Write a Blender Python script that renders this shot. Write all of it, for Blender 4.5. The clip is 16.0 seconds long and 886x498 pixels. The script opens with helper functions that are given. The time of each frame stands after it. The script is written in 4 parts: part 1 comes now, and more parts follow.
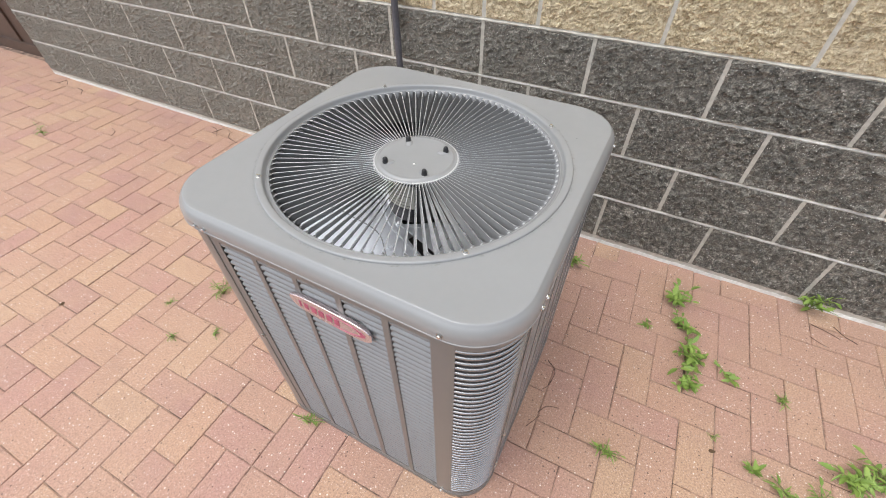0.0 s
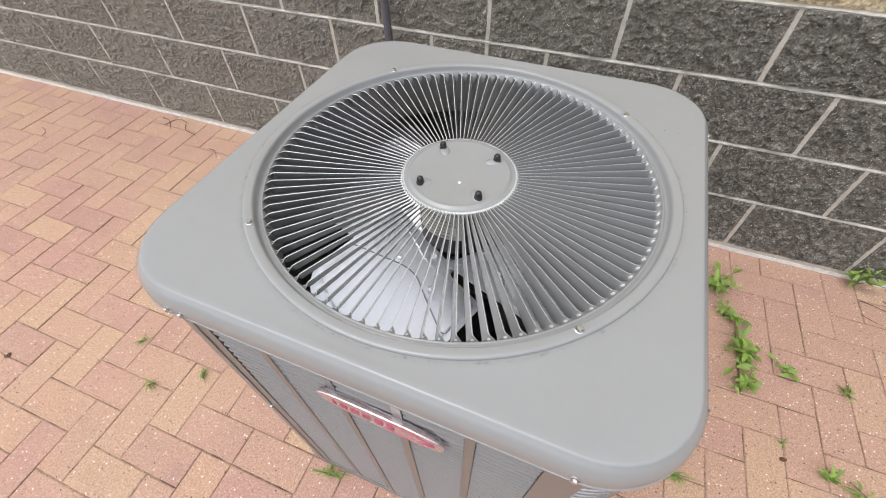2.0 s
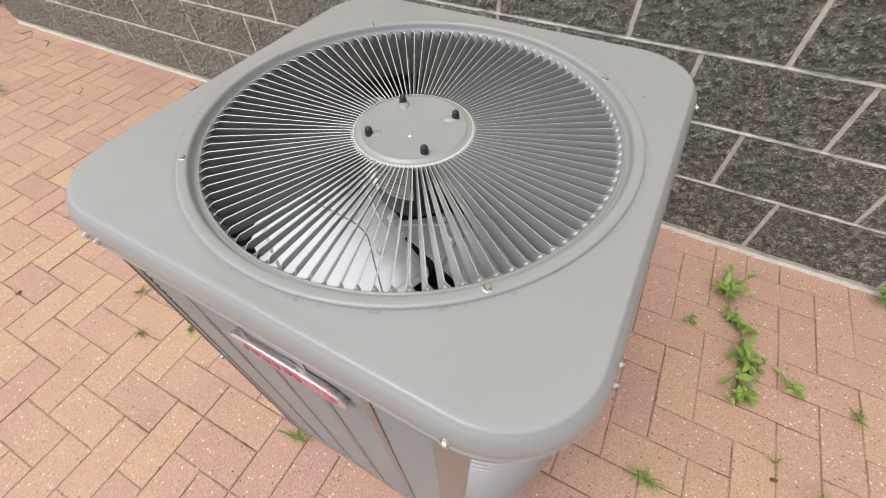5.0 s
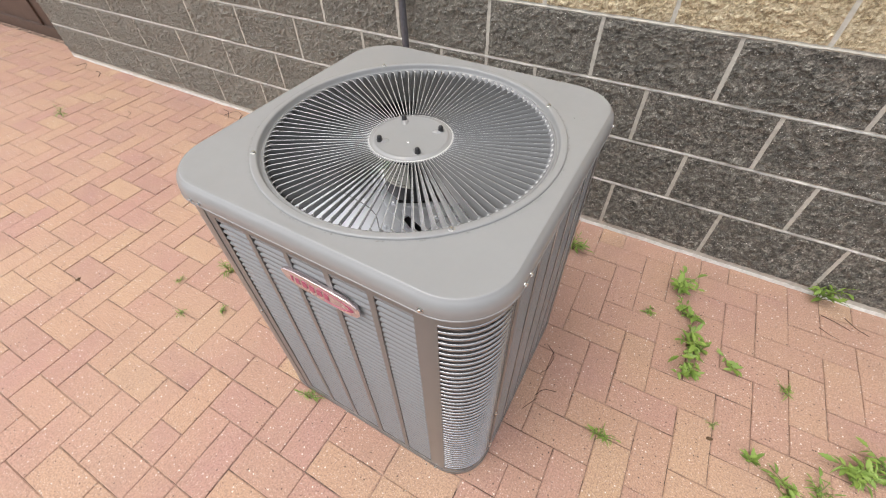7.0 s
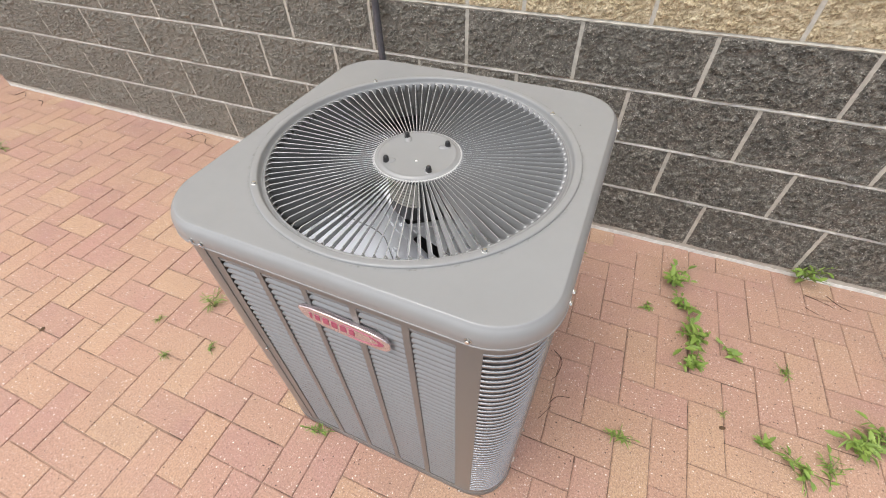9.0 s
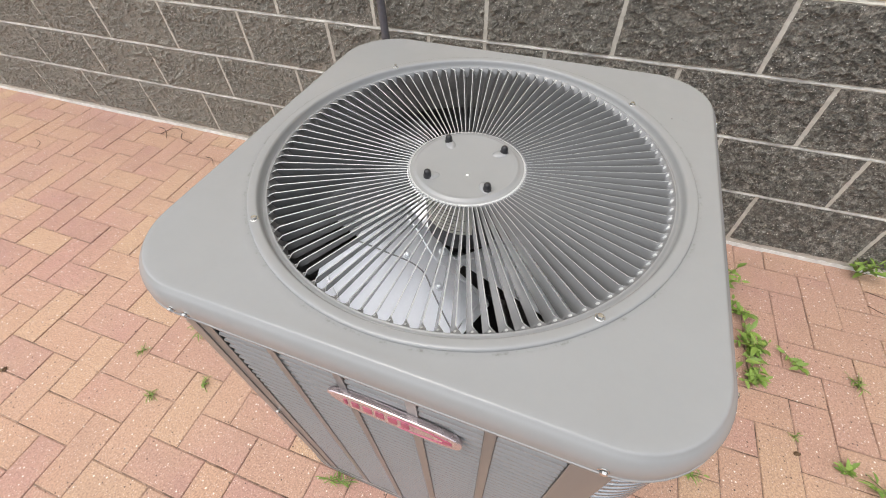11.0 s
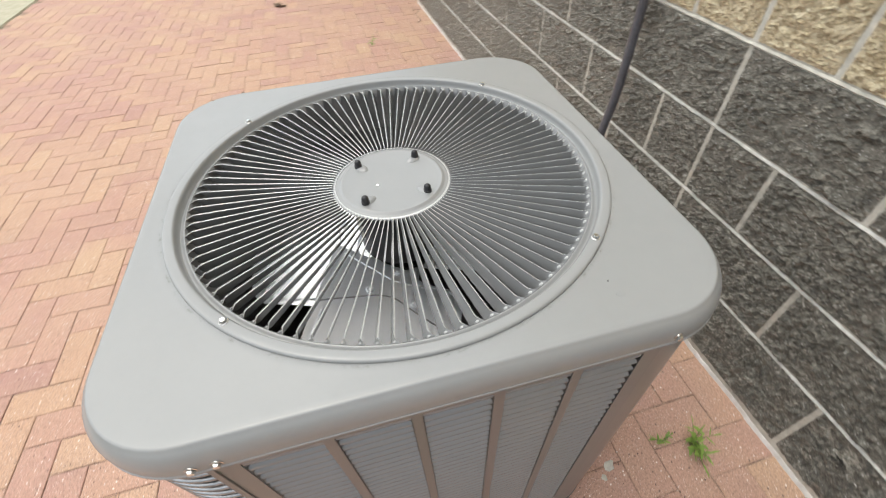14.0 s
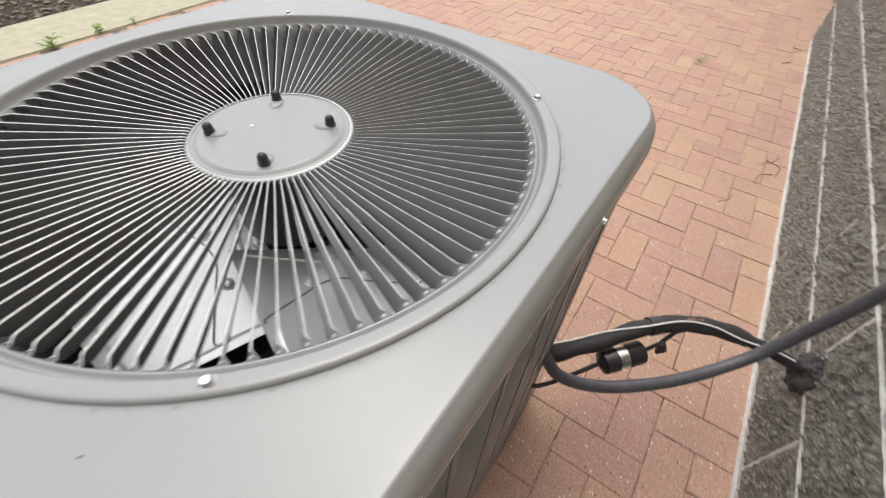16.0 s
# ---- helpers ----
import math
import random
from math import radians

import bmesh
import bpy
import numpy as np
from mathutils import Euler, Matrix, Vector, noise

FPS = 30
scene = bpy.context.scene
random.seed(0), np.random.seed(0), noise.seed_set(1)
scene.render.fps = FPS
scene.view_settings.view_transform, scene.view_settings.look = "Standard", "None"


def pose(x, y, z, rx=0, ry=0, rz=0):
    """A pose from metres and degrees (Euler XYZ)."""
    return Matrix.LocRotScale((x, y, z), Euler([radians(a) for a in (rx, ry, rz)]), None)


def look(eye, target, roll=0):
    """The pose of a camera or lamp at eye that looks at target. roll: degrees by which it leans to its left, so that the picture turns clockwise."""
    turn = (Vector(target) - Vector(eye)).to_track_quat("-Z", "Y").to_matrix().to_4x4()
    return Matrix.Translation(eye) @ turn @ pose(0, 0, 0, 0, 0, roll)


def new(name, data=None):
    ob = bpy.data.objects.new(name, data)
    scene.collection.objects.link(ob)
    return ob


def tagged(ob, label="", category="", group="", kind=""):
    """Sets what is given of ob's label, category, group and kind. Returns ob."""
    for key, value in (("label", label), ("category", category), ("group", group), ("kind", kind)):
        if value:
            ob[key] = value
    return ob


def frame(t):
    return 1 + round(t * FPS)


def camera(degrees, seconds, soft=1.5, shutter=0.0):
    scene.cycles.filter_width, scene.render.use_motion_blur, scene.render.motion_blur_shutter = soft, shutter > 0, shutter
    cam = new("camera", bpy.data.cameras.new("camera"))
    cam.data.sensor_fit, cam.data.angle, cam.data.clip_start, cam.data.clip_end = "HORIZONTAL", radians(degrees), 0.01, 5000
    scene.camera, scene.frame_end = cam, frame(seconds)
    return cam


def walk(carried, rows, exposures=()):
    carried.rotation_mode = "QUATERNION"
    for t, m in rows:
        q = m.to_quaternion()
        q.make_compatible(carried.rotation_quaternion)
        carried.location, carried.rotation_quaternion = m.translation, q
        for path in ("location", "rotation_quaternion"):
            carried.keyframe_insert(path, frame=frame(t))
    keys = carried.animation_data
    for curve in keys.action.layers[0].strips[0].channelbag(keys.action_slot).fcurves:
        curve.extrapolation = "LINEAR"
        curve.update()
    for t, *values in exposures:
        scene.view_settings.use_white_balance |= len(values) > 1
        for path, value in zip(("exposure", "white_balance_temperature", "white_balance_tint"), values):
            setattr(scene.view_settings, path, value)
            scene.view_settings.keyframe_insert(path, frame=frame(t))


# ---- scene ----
cam = camera(94.2, 16.0, soft=1.0, shutter=0.4)
PATH = [
    (0, (0.205, -1.539, 1.344), (-0.429, -0.292, -0.085), -0.3),
    (0.5, (0.205, -1.478, 1.332), (-0.41, -0.26, -0.131), -0.9),
    (1, (0.121, -1.434, 1.315), (-0.44, -0.226, -0.177), -1.0),
    (1.5, (0.033, -1.401, 1.298), (-0.474, -0.203, -0.221), -1.2),
    (2, (-0.029, -1.371, 1.277), (-0.507, -0.189, -0.264), -1.3),
    (2.5, (-0.037, -1.302, 1.208), (-0.522, -0.157, -0.358), -1.6),
    (3, (-0.048, -1.239, 1.136), (-0.56, -0.131, -0.448), -1.6),
    (3.5, (-0.051, -1.21, 1.102), (-0.582, -0.132, -0.496), -1.4),
    (4, (-0.034, -1.215, 1.117), (-0.58, -0.139, -0.478), -1.3),
    (6.5, (0.273, -1.528, 1.335), (-0.412, -0.376, -0.149), -2.1),
    (7, (0.254, -1.531, 1.333), (-0.423, -0.355, -0.136), -1.5),
    (7.5, (0.198, -1.549, 1.336), (-0.462, -0.346, -0.119), -1.5),
    (8, (0.176, -1.569, 1.335), (-0.454, -0.335, -0.107), -1.5),
    (10.5, (0.007, -1.416, 1.285), (-0.467, -0.182, -0.216), -2.0),
    (11, (-0.045, -1.383, 1.254), (-0.518, -0.173, -0.266), -2.2),
    (11.5, (-0.037, -1.358, 1.252), (-0.634, -0.195, -0.262), -3.1),
    (12, (0.154, -1.263, 1.26), (-0.637, -0.198, -0.237), -4.3),
    (12.5, (0.271, -1.182, 1.262), (-0.701, -0.23, -0.204), -4.8),
    (13, (0.269, -1.135, 1.262), (-0.846, -0.313, -0.181), -4.9),
    (13.5, (0.338, -1.04, 1.25), (-0.921, -0.462, -0.192), -5.5),
    (14, (0.346, -0.927, 1.242), (-0.991, -0.61, -0.211), -3.3),
    (14.5, (0.282, -0.803, 1.233), (-1.071, -0.807, -0.24), -1.6),
    (15, (0.293, -0.59, 1.212), (-1.003, -0.906, -0.277), -0.4),
    (15.5, (0.19, -0.504, 1.171), (-1.022, -1.036, -0.328), 1.8),
    (16, (0.049, -0.474, 1.111), (-1.088, -1.196, -0.368), 2.5),
]
EXPOSURE = [(0, 0.47, 6400, 9), (2.0, 0.46, 6450, 9), (3.0, 0.40, 6680, 8), (3.5, 0.35, 6740, 7), (4.0, 0.38, 6720, 7), (6.5, 0.47, 6680, 10), (8.0, 0.47, 6650, 10), (11.0, 0.47, 6620, 9),
            (12.5, 0.50, 6700, 9), (13.5, 0.52, 6700, 7), (14.5, 0.53, 6500, 4), (15.0, 0.53, 6480, 5), (16.0, 0.49, 6580, 8)]
walk(cam, [(t, look(eye, target, roll)) for t, eye, target, roll in PATH], EXPOSURE)

# ---------- world, sun, exposure ----------
SUN_ELEV, SUN_AZIM = 71.0, 222.0          # degrees; azimuth clockwise from +y
world = bpy.data.worlds.new("overcast_sky")
scene.world = world
world.use_nodes = True
wn = world.node_tree
wn.nodes.clear()
w_out = wn.nodes.new("ShaderNodeOutputWorld")
w_bg = wn.nodes.new("ShaderNodeBackground")
w_hsv = wn.nodes.new("ShaderNodeHueSaturation")
w_sky = wn.nodes.new("ShaderNodeTexSky")
w_sky.sky_type = "NISHITA"
w_sky.sun_disc = False
w_sky.sun_elevation = radians(SUN_ELEV)
w_sky.sun_rotation = radians(SUN_AZIM)
w_sky.air_density, w_sky.dust_density, w_sky.ozone_density = 1.0, 4.0, 1.0
w_hsv.inputs["Saturation"].default_value = 0.50
w_bg.inputs["Strength"].default_value = 0.155
wn.links.new(w_sky.outputs["Color"], w_hsv.inputs["Color"])
wn.links.new(w_hsv.outputs["Color"], w_bg.inputs["Color"])
wn.links.new(w_bg.outputs["Background"], w_out.inputs["Surface"])

sun_data = bpy.data.lights.new("sun", "SUN")
sun_data.energy, sun_data.angle, sun_data.color = 1.22, radians(135), (1.0, 0.995, 0.985)
sun = new("sun", sun_data)
sx, sy = math.sin(radians(SUN_AZIM)), math.cos(radians(SUN_AZIM))
ce = math.cos(radians(SUN_ELEV))
sun.matrix_world = look((10 * sx * ce, 10 * sy * ce, 10 * math.sin(radians(SUN_ELEV))), (0, 0, 0))


# ---------- materials ----------
class Nodes:
    """A small wrapper to write node trees in few lines."""

    def __init__(self, name):
        self.mat = bpy.data.materials.new(name)
        self.mat.use_nodes = True
        self.tree = self.mat.node_tree
        self.bsdf = self.tree.nodes["Principled BSDF"]
        self.coord = self.node("ShaderNodeTexCoord").outputs["Object"]

    def node(self, kind, **inputs):
        n = self.tree.nodes.new(kind)
        for key, value in inputs.items():
            self.put(n.inputs[key.replace("_", " ")], value)
        return n

    def put(self, socket, value):
        if isinstance(value, bpy.types.NodeSocket):
            self.tree.links.new(value, socket)
        else:
            socket.default_value = value

    def noise(self, scale, detail=4.0, rough=0.55, where=None):
        n = self.node("ShaderNodeTexNoise", Scale=scale, Detail=detail, Roughness=rough)
        self.put(n.inputs["Vector"], where or self.coord)
        return n.outputs["Fac"]

    def voronoi(self, scale, where=None, feature="F1"):
        n = self.node("ShaderNodeTexVoronoi", Scale=scale)
        n.feature = feature
        self.put(n.inputs["Vector"], where or self.coord)
        return n

    def ramp(self, fac, *stops, constant=False):
        n = self.node("ShaderNodeValToRGB")
        self.put(n.inputs["Fac"], fac)
        r = n.color_ramp
        if constant:
            r.interpolation = "CONSTANT"
        while len(r.elements) < len(stops):
            r.elements.new(1.0)
        for e, (pos, col) in zip(r.elements, stops):
            e.position = pos
            e.color = (col, col, col, 1) if isinstance(col, (int, float)) else (*col, 1)
        return n.outputs["Color"]

    def mix(self, fac, a, b, mode="MIX"):
        n = self.node("ShaderNodeMix")
        n.data_type, n.blend_type = "RGBA", mode
        for socket, value in ((n.inputs[0], fac), (n.inputs[6], a), (n.inputs[7], b)):
            if isinstance(value, tuple) and len(value) == 3:
                value = (*value, 1)
            self.put(socket, value)
        return n.outputs[2]

    def math(self, op, a, b=0.0):
        n = self.node("ShaderNodeMath")
        n.operation = op
        self.put(n.inputs[0], a)
        self.put(n.inputs[1], b)
        return n.outputs[0]

    def shifted(self):
        """Object coordinates moved by the object's own random number, so that pieces on one mesh differ."""
        rnd = self.node("ShaderNodeObjectInfo").outputs["Random"]
        n = self.node("ShaderNodeVectorMath")
        n.operation = "ADD"
        self.put(n.inputs[0], self.coord)
        s = self.node("ShaderNodeCombineXYZ", X=self.math("MULTIPLY", rnd, 37.0), Y=self.math("MULTIPLY", rnd, 71.0), Z=0.0)
        self.put(n.inputs[1], s.outputs[0])
        return n.outputs[0]

    def finish(self, color, rough, metal=0.0, bump=None, strength=0.3, distance=0.002, **more):
        if isinstance(color, tuple) and len(color) == 3:
            color = (*color, 1)
        self.put(self.bsdf.inputs["Base Color"], color)
        self.put(self.bsdf.inputs["Roughness"], rough)
        self.put(self.bsdf.inputs["Metallic"], metal)
        for key, value in more.items():
            self.put(self.bsdf.inputs[key.replace("_", " ")], value)
        if bump is not None:
            b = self.node("ShaderNodeBump", Strength=strength, Distance=distance, Height=bump)
            self.put(self.bsdf.inputs["Normal"], b.outputs["Normal"])
        return self.mat


def make_paint(name, col, rough=0.36, dirt=0.25, ring=False, gloss=0.75):
    n = Nodes(name)
    big = n.noise(5.0, 5.0, 0.6)
    smear = n.noise(28.0, 6.0, 0.7)
    dark = tuple(c * 0.80 for c in col)
    c = n.mix(n.ramp(big, (0.35, 0.0), (0.75, 0.15)), col, dark)
    c = n.mix(n.ramp(n.noise(3.0, 7.0, 0.75), (0.50, 0.0), (0.75, dirt)), c, tuple(v * f for v, f in zip(col, (0.72, 0.68, 0.62))))
    c = n.mix(n.ramp(smear, (0.4, 0.0), (0.75, 0.10)), c, tuple(v * 1.25 for v in col))
    if ring:
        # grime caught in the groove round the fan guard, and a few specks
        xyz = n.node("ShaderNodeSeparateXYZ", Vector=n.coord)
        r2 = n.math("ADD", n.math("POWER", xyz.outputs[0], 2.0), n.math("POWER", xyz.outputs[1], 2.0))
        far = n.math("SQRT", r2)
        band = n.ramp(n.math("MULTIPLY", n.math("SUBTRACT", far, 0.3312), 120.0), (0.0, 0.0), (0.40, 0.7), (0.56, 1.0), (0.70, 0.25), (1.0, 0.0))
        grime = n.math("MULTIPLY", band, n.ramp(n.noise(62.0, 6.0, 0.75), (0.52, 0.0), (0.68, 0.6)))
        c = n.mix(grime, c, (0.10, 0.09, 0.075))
        spot = n.voronoi(11.0)
        speck = n.math("MULTIPLY", n.ramp(spot.outputs["Distance"], (0.020, 0.8), (0.032, 0.0)), n.ramp(spot.outputs["Color"], (0.60, 0.0), (0.63, 1.0)))
        c = n.mix(speck, c, (0.06, 0.055, 0.05))
    return n.finish(c, rough, 0.0, Specular_IOR_Level=gloss)


def make_metal(name, col, rough=0.3, grain=90.0, var=0.35, amount=1.0, spread=1.0):
    n = Nodes(name)
    c = n.mix(n.ramp(n.noise(grain, 5.0, 0.65), (0.3, 0.0), (0.7, var)), col, tuple(v * 0.6 for v in col))
    r = n.ramp(n.noise(grain * 0.4, 4.0), (0.3, rough - 0.08 * spread), (0.7, rough + 0.14 * spread))
    return n.finish(c, r, amount, n.noise(grain * 3), 0.05, 0.0005)


def make_rubber(name, col, rough=0.6):
    n = Nodes(name)
    c = n.mix(n.ramp(n.noise(60.0, 5.0, 0.7), (0.35, 0.0), (0.75, 0.7)), col, tuple(v * 1.7 + 0.01 for v in col))
    return n.finish(c, rough, 0.0, n.noise(240.0), 0.2, 0.001)


def make_paver(name, island=False):
    n = Nodes(name)
    if island:
        rnd = n.node("ShaderNodeNewGeometry").outputs["Random Per Island"]
        where = n.coord
    else:
        rnd = n.node("ShaderNodeObjectInfo").outputs["Random"]
        where = n.shifted()
    base = n.ramp(rnd, (0.0, (0.440, 0.252, 0.212)), (0.18, (0.500, 0.292, 0.240)), (0.36, (0.548, 0.352, 0.235)), (0.52, (0.468, 0.268, 0.224)),
                  (0.66, (0.568, 0.386, 0.248)), (0.80, (0.494, 0.284, 0.232)), (0.91, (0.550, 0.354, 0.232)), (1.0, (0.440, 0.252, 0.212)))
    place = n.node("ShaderNodeNewGeometry").outputs["Position"]
    base = n.mix(n.ramp(n.noise(1.3, 3.0, 0.55, place), (0.42, 0.0), (0.58, 0.50)), base, (0.555, 0.376, 0.255))
    base = n.mix(n.ramp(n.noise(0.9, 3.0, 0.55, place), (0.52, 0.0), (0.62, 0.55)), base, (0.478, 0.280, 0.240))
    base = n.mix(n.ramp(n.noise(4.5, 6.0, 0.65, place), (0.52, 0.0), (0.72, 0.35)), base, (0.36, 0.235, 0.185))
    cloud = n.noise(11.0, 5.0, 0.6, where)
    c = n.mix(n.ramp(cloud, (0.38, 0.0), (0.66, 0.34)), base, (0.54, 0.345, 0.235))
    grit = n.noise(190.0, 4.0, 0.75, where)
    c = n.mix(n.ramp(grit, (0.38, 0.75), (0.54, 0.0)), c, (0.25, 0.150, 0.118))
    chip = n.voronoi(105.0, where)
    light = n.math("MULTIPLY", n.ramp(chip.outputs["Distance"], (0.18, 1.0), (0.28, 0.0)), n.ramp(chip.outputs["Color"], (0.78, 0.0), (0.81, 1.0)))
    c = n.mix(light, c, (0.84, 0.76, 0.68))
    fine = n.voronoi(240.0, where)
    c = n.mix(n.math("MULTIPLY", n.ramp(fine.outputs["Distance"], (0.2, 0.75), (0.36, 0.0)), n.ramp(fine.outputs["Color"], (0.62, 0.0), (0.66, 1.0))), c, (0.75, 0.61, 0.51))
    chip2 = n.voronoi(88.0, where)
    chip2.inputs["Randomness"].default_value = 0.9
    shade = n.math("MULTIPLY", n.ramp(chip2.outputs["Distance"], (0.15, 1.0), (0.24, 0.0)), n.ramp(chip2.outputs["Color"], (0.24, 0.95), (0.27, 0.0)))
    c = n.mix(shade, c, (0.075, 0.055, 0.045))
    return n.finish(c, n.ramp(grit, (0.3, 0.78), (0.7, 0.92)), 0.0, n.mix(0.5, grit, chip.outputs["Distance"]), 0.35, 0.0012)


def make_split_stone(name, lo, mid, hi, glint, far_pale):
    n = Nodes(name)
    where = n.shifted()
    a = n.mix(0.40, n.noise(48.0, 8.0, 0.78, where), n.noise(170.0, 4.0, 0.7, where))
    b = n.noise(9.0, 4.0, 0.6, where)
    c = n.ramp(a, (0.40, lo), (0.50, mid), (0.61, hi))
    c = n.mix(n.ramp(b, (0.35, 0.0), (0.7, 0.45)), c, tuple(v * 0.85 for v in mid))
    # the stone is paler towards the wall's far end
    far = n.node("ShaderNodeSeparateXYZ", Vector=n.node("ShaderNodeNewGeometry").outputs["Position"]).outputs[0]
    mottled = n.ramp(n.math("ADD", n.math("MULTIPLY", far, -0.40), n.math("MULTIPLY", b, 0.5)), (0.05, 0.0), (1.0, far_pale))
    c = n.mix(mottled, c, tuple(min(0.7, v * 1.9) for v in mid))
    # a brown patch on the wall beside the conduit, fading out downwards
    spot = n.node("ShaderNodeSeparateXYZ", Vector=n.node("ShaderNodeNewGeometry").outputs["Position"])
    wob = n.math("MULTIPLY", n.noise(14.0, 4.0, 0.6, spot.inputs[0].links[0].from_socket), 0.06)
    across = n.math("ABSOLUTE", n.math("ADD", n.math("ADD", spot.outputs[0], 0.735), wob))
    brown_patch = n.math("MULTIPLY", n.ramp(n.math("MULTIPLY", across, 10.0), (0.20, 1.0), (0.55, 0.0)),
                   n.ramp(n.math("ADD", spot.outputs[2], wob), (0.72, 0.0), (0.88, 0.30), (0.93, 0.85)))
    c = n.mix(brown_patch, c, (0.085, 0.068, 0.042))
    v = n.voronoi(165.0, where)
    fleck = n.math("MULTIPLY", n.ramp(v.outputs["Distance"], (0.18, 1.0), (0.30, 0.0)), n.ramp(v.outputs["Color"], (0.74, 0.0), (0.77, 1.0)))
    c = n.mix(n.math("MULTIPLY", fleck, glint), c, (0.82, 0.80, 0.76))
    rough = n.mix(fleck, (0.42, 0.42, 0.42), (0.22, 0.22, 0.22))
    return n.finish(c, rough, 0.0, n.mix(0.35, a, n.noise(190.0, 5.0, 0.7, where)), 1.0, 0.014, Specular_IOR_Level=0.9)


def make_plain(name, a, b, scale, rough=0.85, bump=0.3, dist=0.002):
    n = Nodes(name)
    f = n.noise(scale, 7.0, 0.65)
    c = n.mix(n.ramp(f, (0.3, 0.0), (0.7, 1.0)), a, b)
    return n.finish(c, rough, 0.0, n.noise(scale * 5, 5.0, 0.7), bump, dist)


def make_leaf(name, a, b):
    n = Nodes(name)
    rnd = n.node("ShaderNodeObjectInfo").outputs["Random"]
    c = n.mix(n.math("MULTIPLY", n.math("ADD", n.noise(40.0, 4.0), rnd), 0.5), a, b)
    return n.finish(c, 0.5, 0.0, n.noise(220.0), 0.2, 0.0008, Subsurface_Weight=0.0)


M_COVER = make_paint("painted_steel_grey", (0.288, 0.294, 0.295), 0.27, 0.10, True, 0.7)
# darker copy of the cover paint: shade between the vanes is in its colour
M_VANE = make_paint("shaded_vane_grey", (0.196, 0.200, 0.201), 0.15, 0.08, False, 1.0)
# the same paint darkened, shade on the cabinet sides put into the colour
M_PANEL = make_paint("shaded_panel_grey", (0.165, 0.164, 0.158), 0.28, 0.15, False, 0.65)
# the same paint made bluer, the sky's reflection put into the colour
M_LOUVER = make_paint("skytinted_louver_grey", (0.230, 0.238, 0.246), 0.14, 0.12, False, 1.0)
M_ROD = make_metal("glossy_guard_rod_grey", (0.40, 0.405, 0.415), 0.20, 60.0, 0.15, 0.75, 0.4)
M_EDGE = make_metal("worn_edge_and_glint", (0.56, 0.57, 0.565), 0.28, 60.0, 0.3, 0.15)
# brighter guard paint that holds the highlights at the vane tips
M_TIP_GLINT = make_paint("vane_tip_glint_grey", (0.44, 0.445, 0.44), 0.18, 0.05, False, 1.0)
M_ZINC = make_metal("zinc_screw", (0.72, 0.72, 0.70), 0.22)
M_BLADE = make_metal("galvanised_aluminium", (0.94, 0.96, 1.0), 0.37, 170.0, 0.08, 0.62, 0.2)
M_LEAD = make_plain("grey_pressed_line", (0.22, 0.22, 0.23), (0.30, 0.30, 0.31), 90.0, 0.5, 0.05)
M_BLACK = make_rubber("black_plastic", (0.018, 0.018, 0.02), 0.38)
M_MOTOR = make_rubber("black_motor_paint", (0.012, 0.012, 0.013), 0.4)
M_FOAM = make_rubber("dark_pipe_foam", (0.028, 0.027, 0.028), 0.75)
M_CONDUIT = make_rubber("grey_conduit", (0.075, 0.075, 0.085), 0.38)
M_COIL = make_plain("coil_fins", (0.105, 0.10, 0.097), (0.17, 0.162, 0.157), 220.0, 0.6)
M_INSIDE = make_plain("dusty_steel", (0.17, 0.165, 0.16), (0.25, 0.24, 0.23), 30.0, 0.7)
M_LABEL = make_plain("paper_label", (0.62, 0.60, 0.52), (0.70, 0.68, 0.60), 60.0, 0.6, 0.05)
M_INK = make_plain("label_ink", (0.14, 0.14, 0.13), (0.20, 0.20, 0.19), 60.0, 0.6, 0.05)
M_BADGE = make_metal("faded_silver_badge", (0.66, 0.58, 0.60), 0.22, 60.0, 0.2, 0.75, 0.5)
M_RED = make_plain("red_badge_print", (0.40, 0.075, 0.14), (0.47, 0.11, 0.18), 90.0, 0.4, 0.05)
M_WIRE = make_plain("white_wire", (0.82, 0.80, 0.78), (0.88, 0.86, 0.85), 120.0, 0.45, 0.05)
M_SILVER = make_metal("silver_foil_label", (0.80, 0.80, 0.80), 0.25, 60.0, 0.2)
M_COPPER = make_metal("dull_copper", (0.45, 0.24, 0.16), 0.45, 60.0, 0.4)
M_PAVER = make_paver("clay_paver")
M_PAVER_FAR = make_paver("clay_paver_joined", True)
def make_sand(name):
    n = Nodes(name)
    c = n.mix(n.ramp(n.noise(15.0, 7.0, 0.75), (0.43, 0.0), (0.60, 1.0)), (0.075, 0.051, 0.040), (0.44, 0.305, 0.235))
    # broad patches of fine pale dirt over the joint sand
    mottled = n.ramp(n.noise(1.1, 3.0, 0.5), (0.40, 0.0), (0.60, 0.45))
    c = n.mix(mottled, c, (0.36, 0.24, 0.175))
    return n.finish(c, 0.95, 0.0, n.noise(70.0, 5.0, 0.7), 0.5, 0.003)


M_SAND = make_sand("joint_sand")
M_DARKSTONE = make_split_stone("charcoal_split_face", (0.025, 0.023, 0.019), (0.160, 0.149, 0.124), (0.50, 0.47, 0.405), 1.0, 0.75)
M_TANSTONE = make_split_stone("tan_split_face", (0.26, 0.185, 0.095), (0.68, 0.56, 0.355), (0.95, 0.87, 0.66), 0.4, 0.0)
M_MORTAR = make_plain("pale_mortar", (0.46, 0.44, 0.385), (0.66, 0.635, 0.565), 40.0, 0.9, 0.6, 0.003)
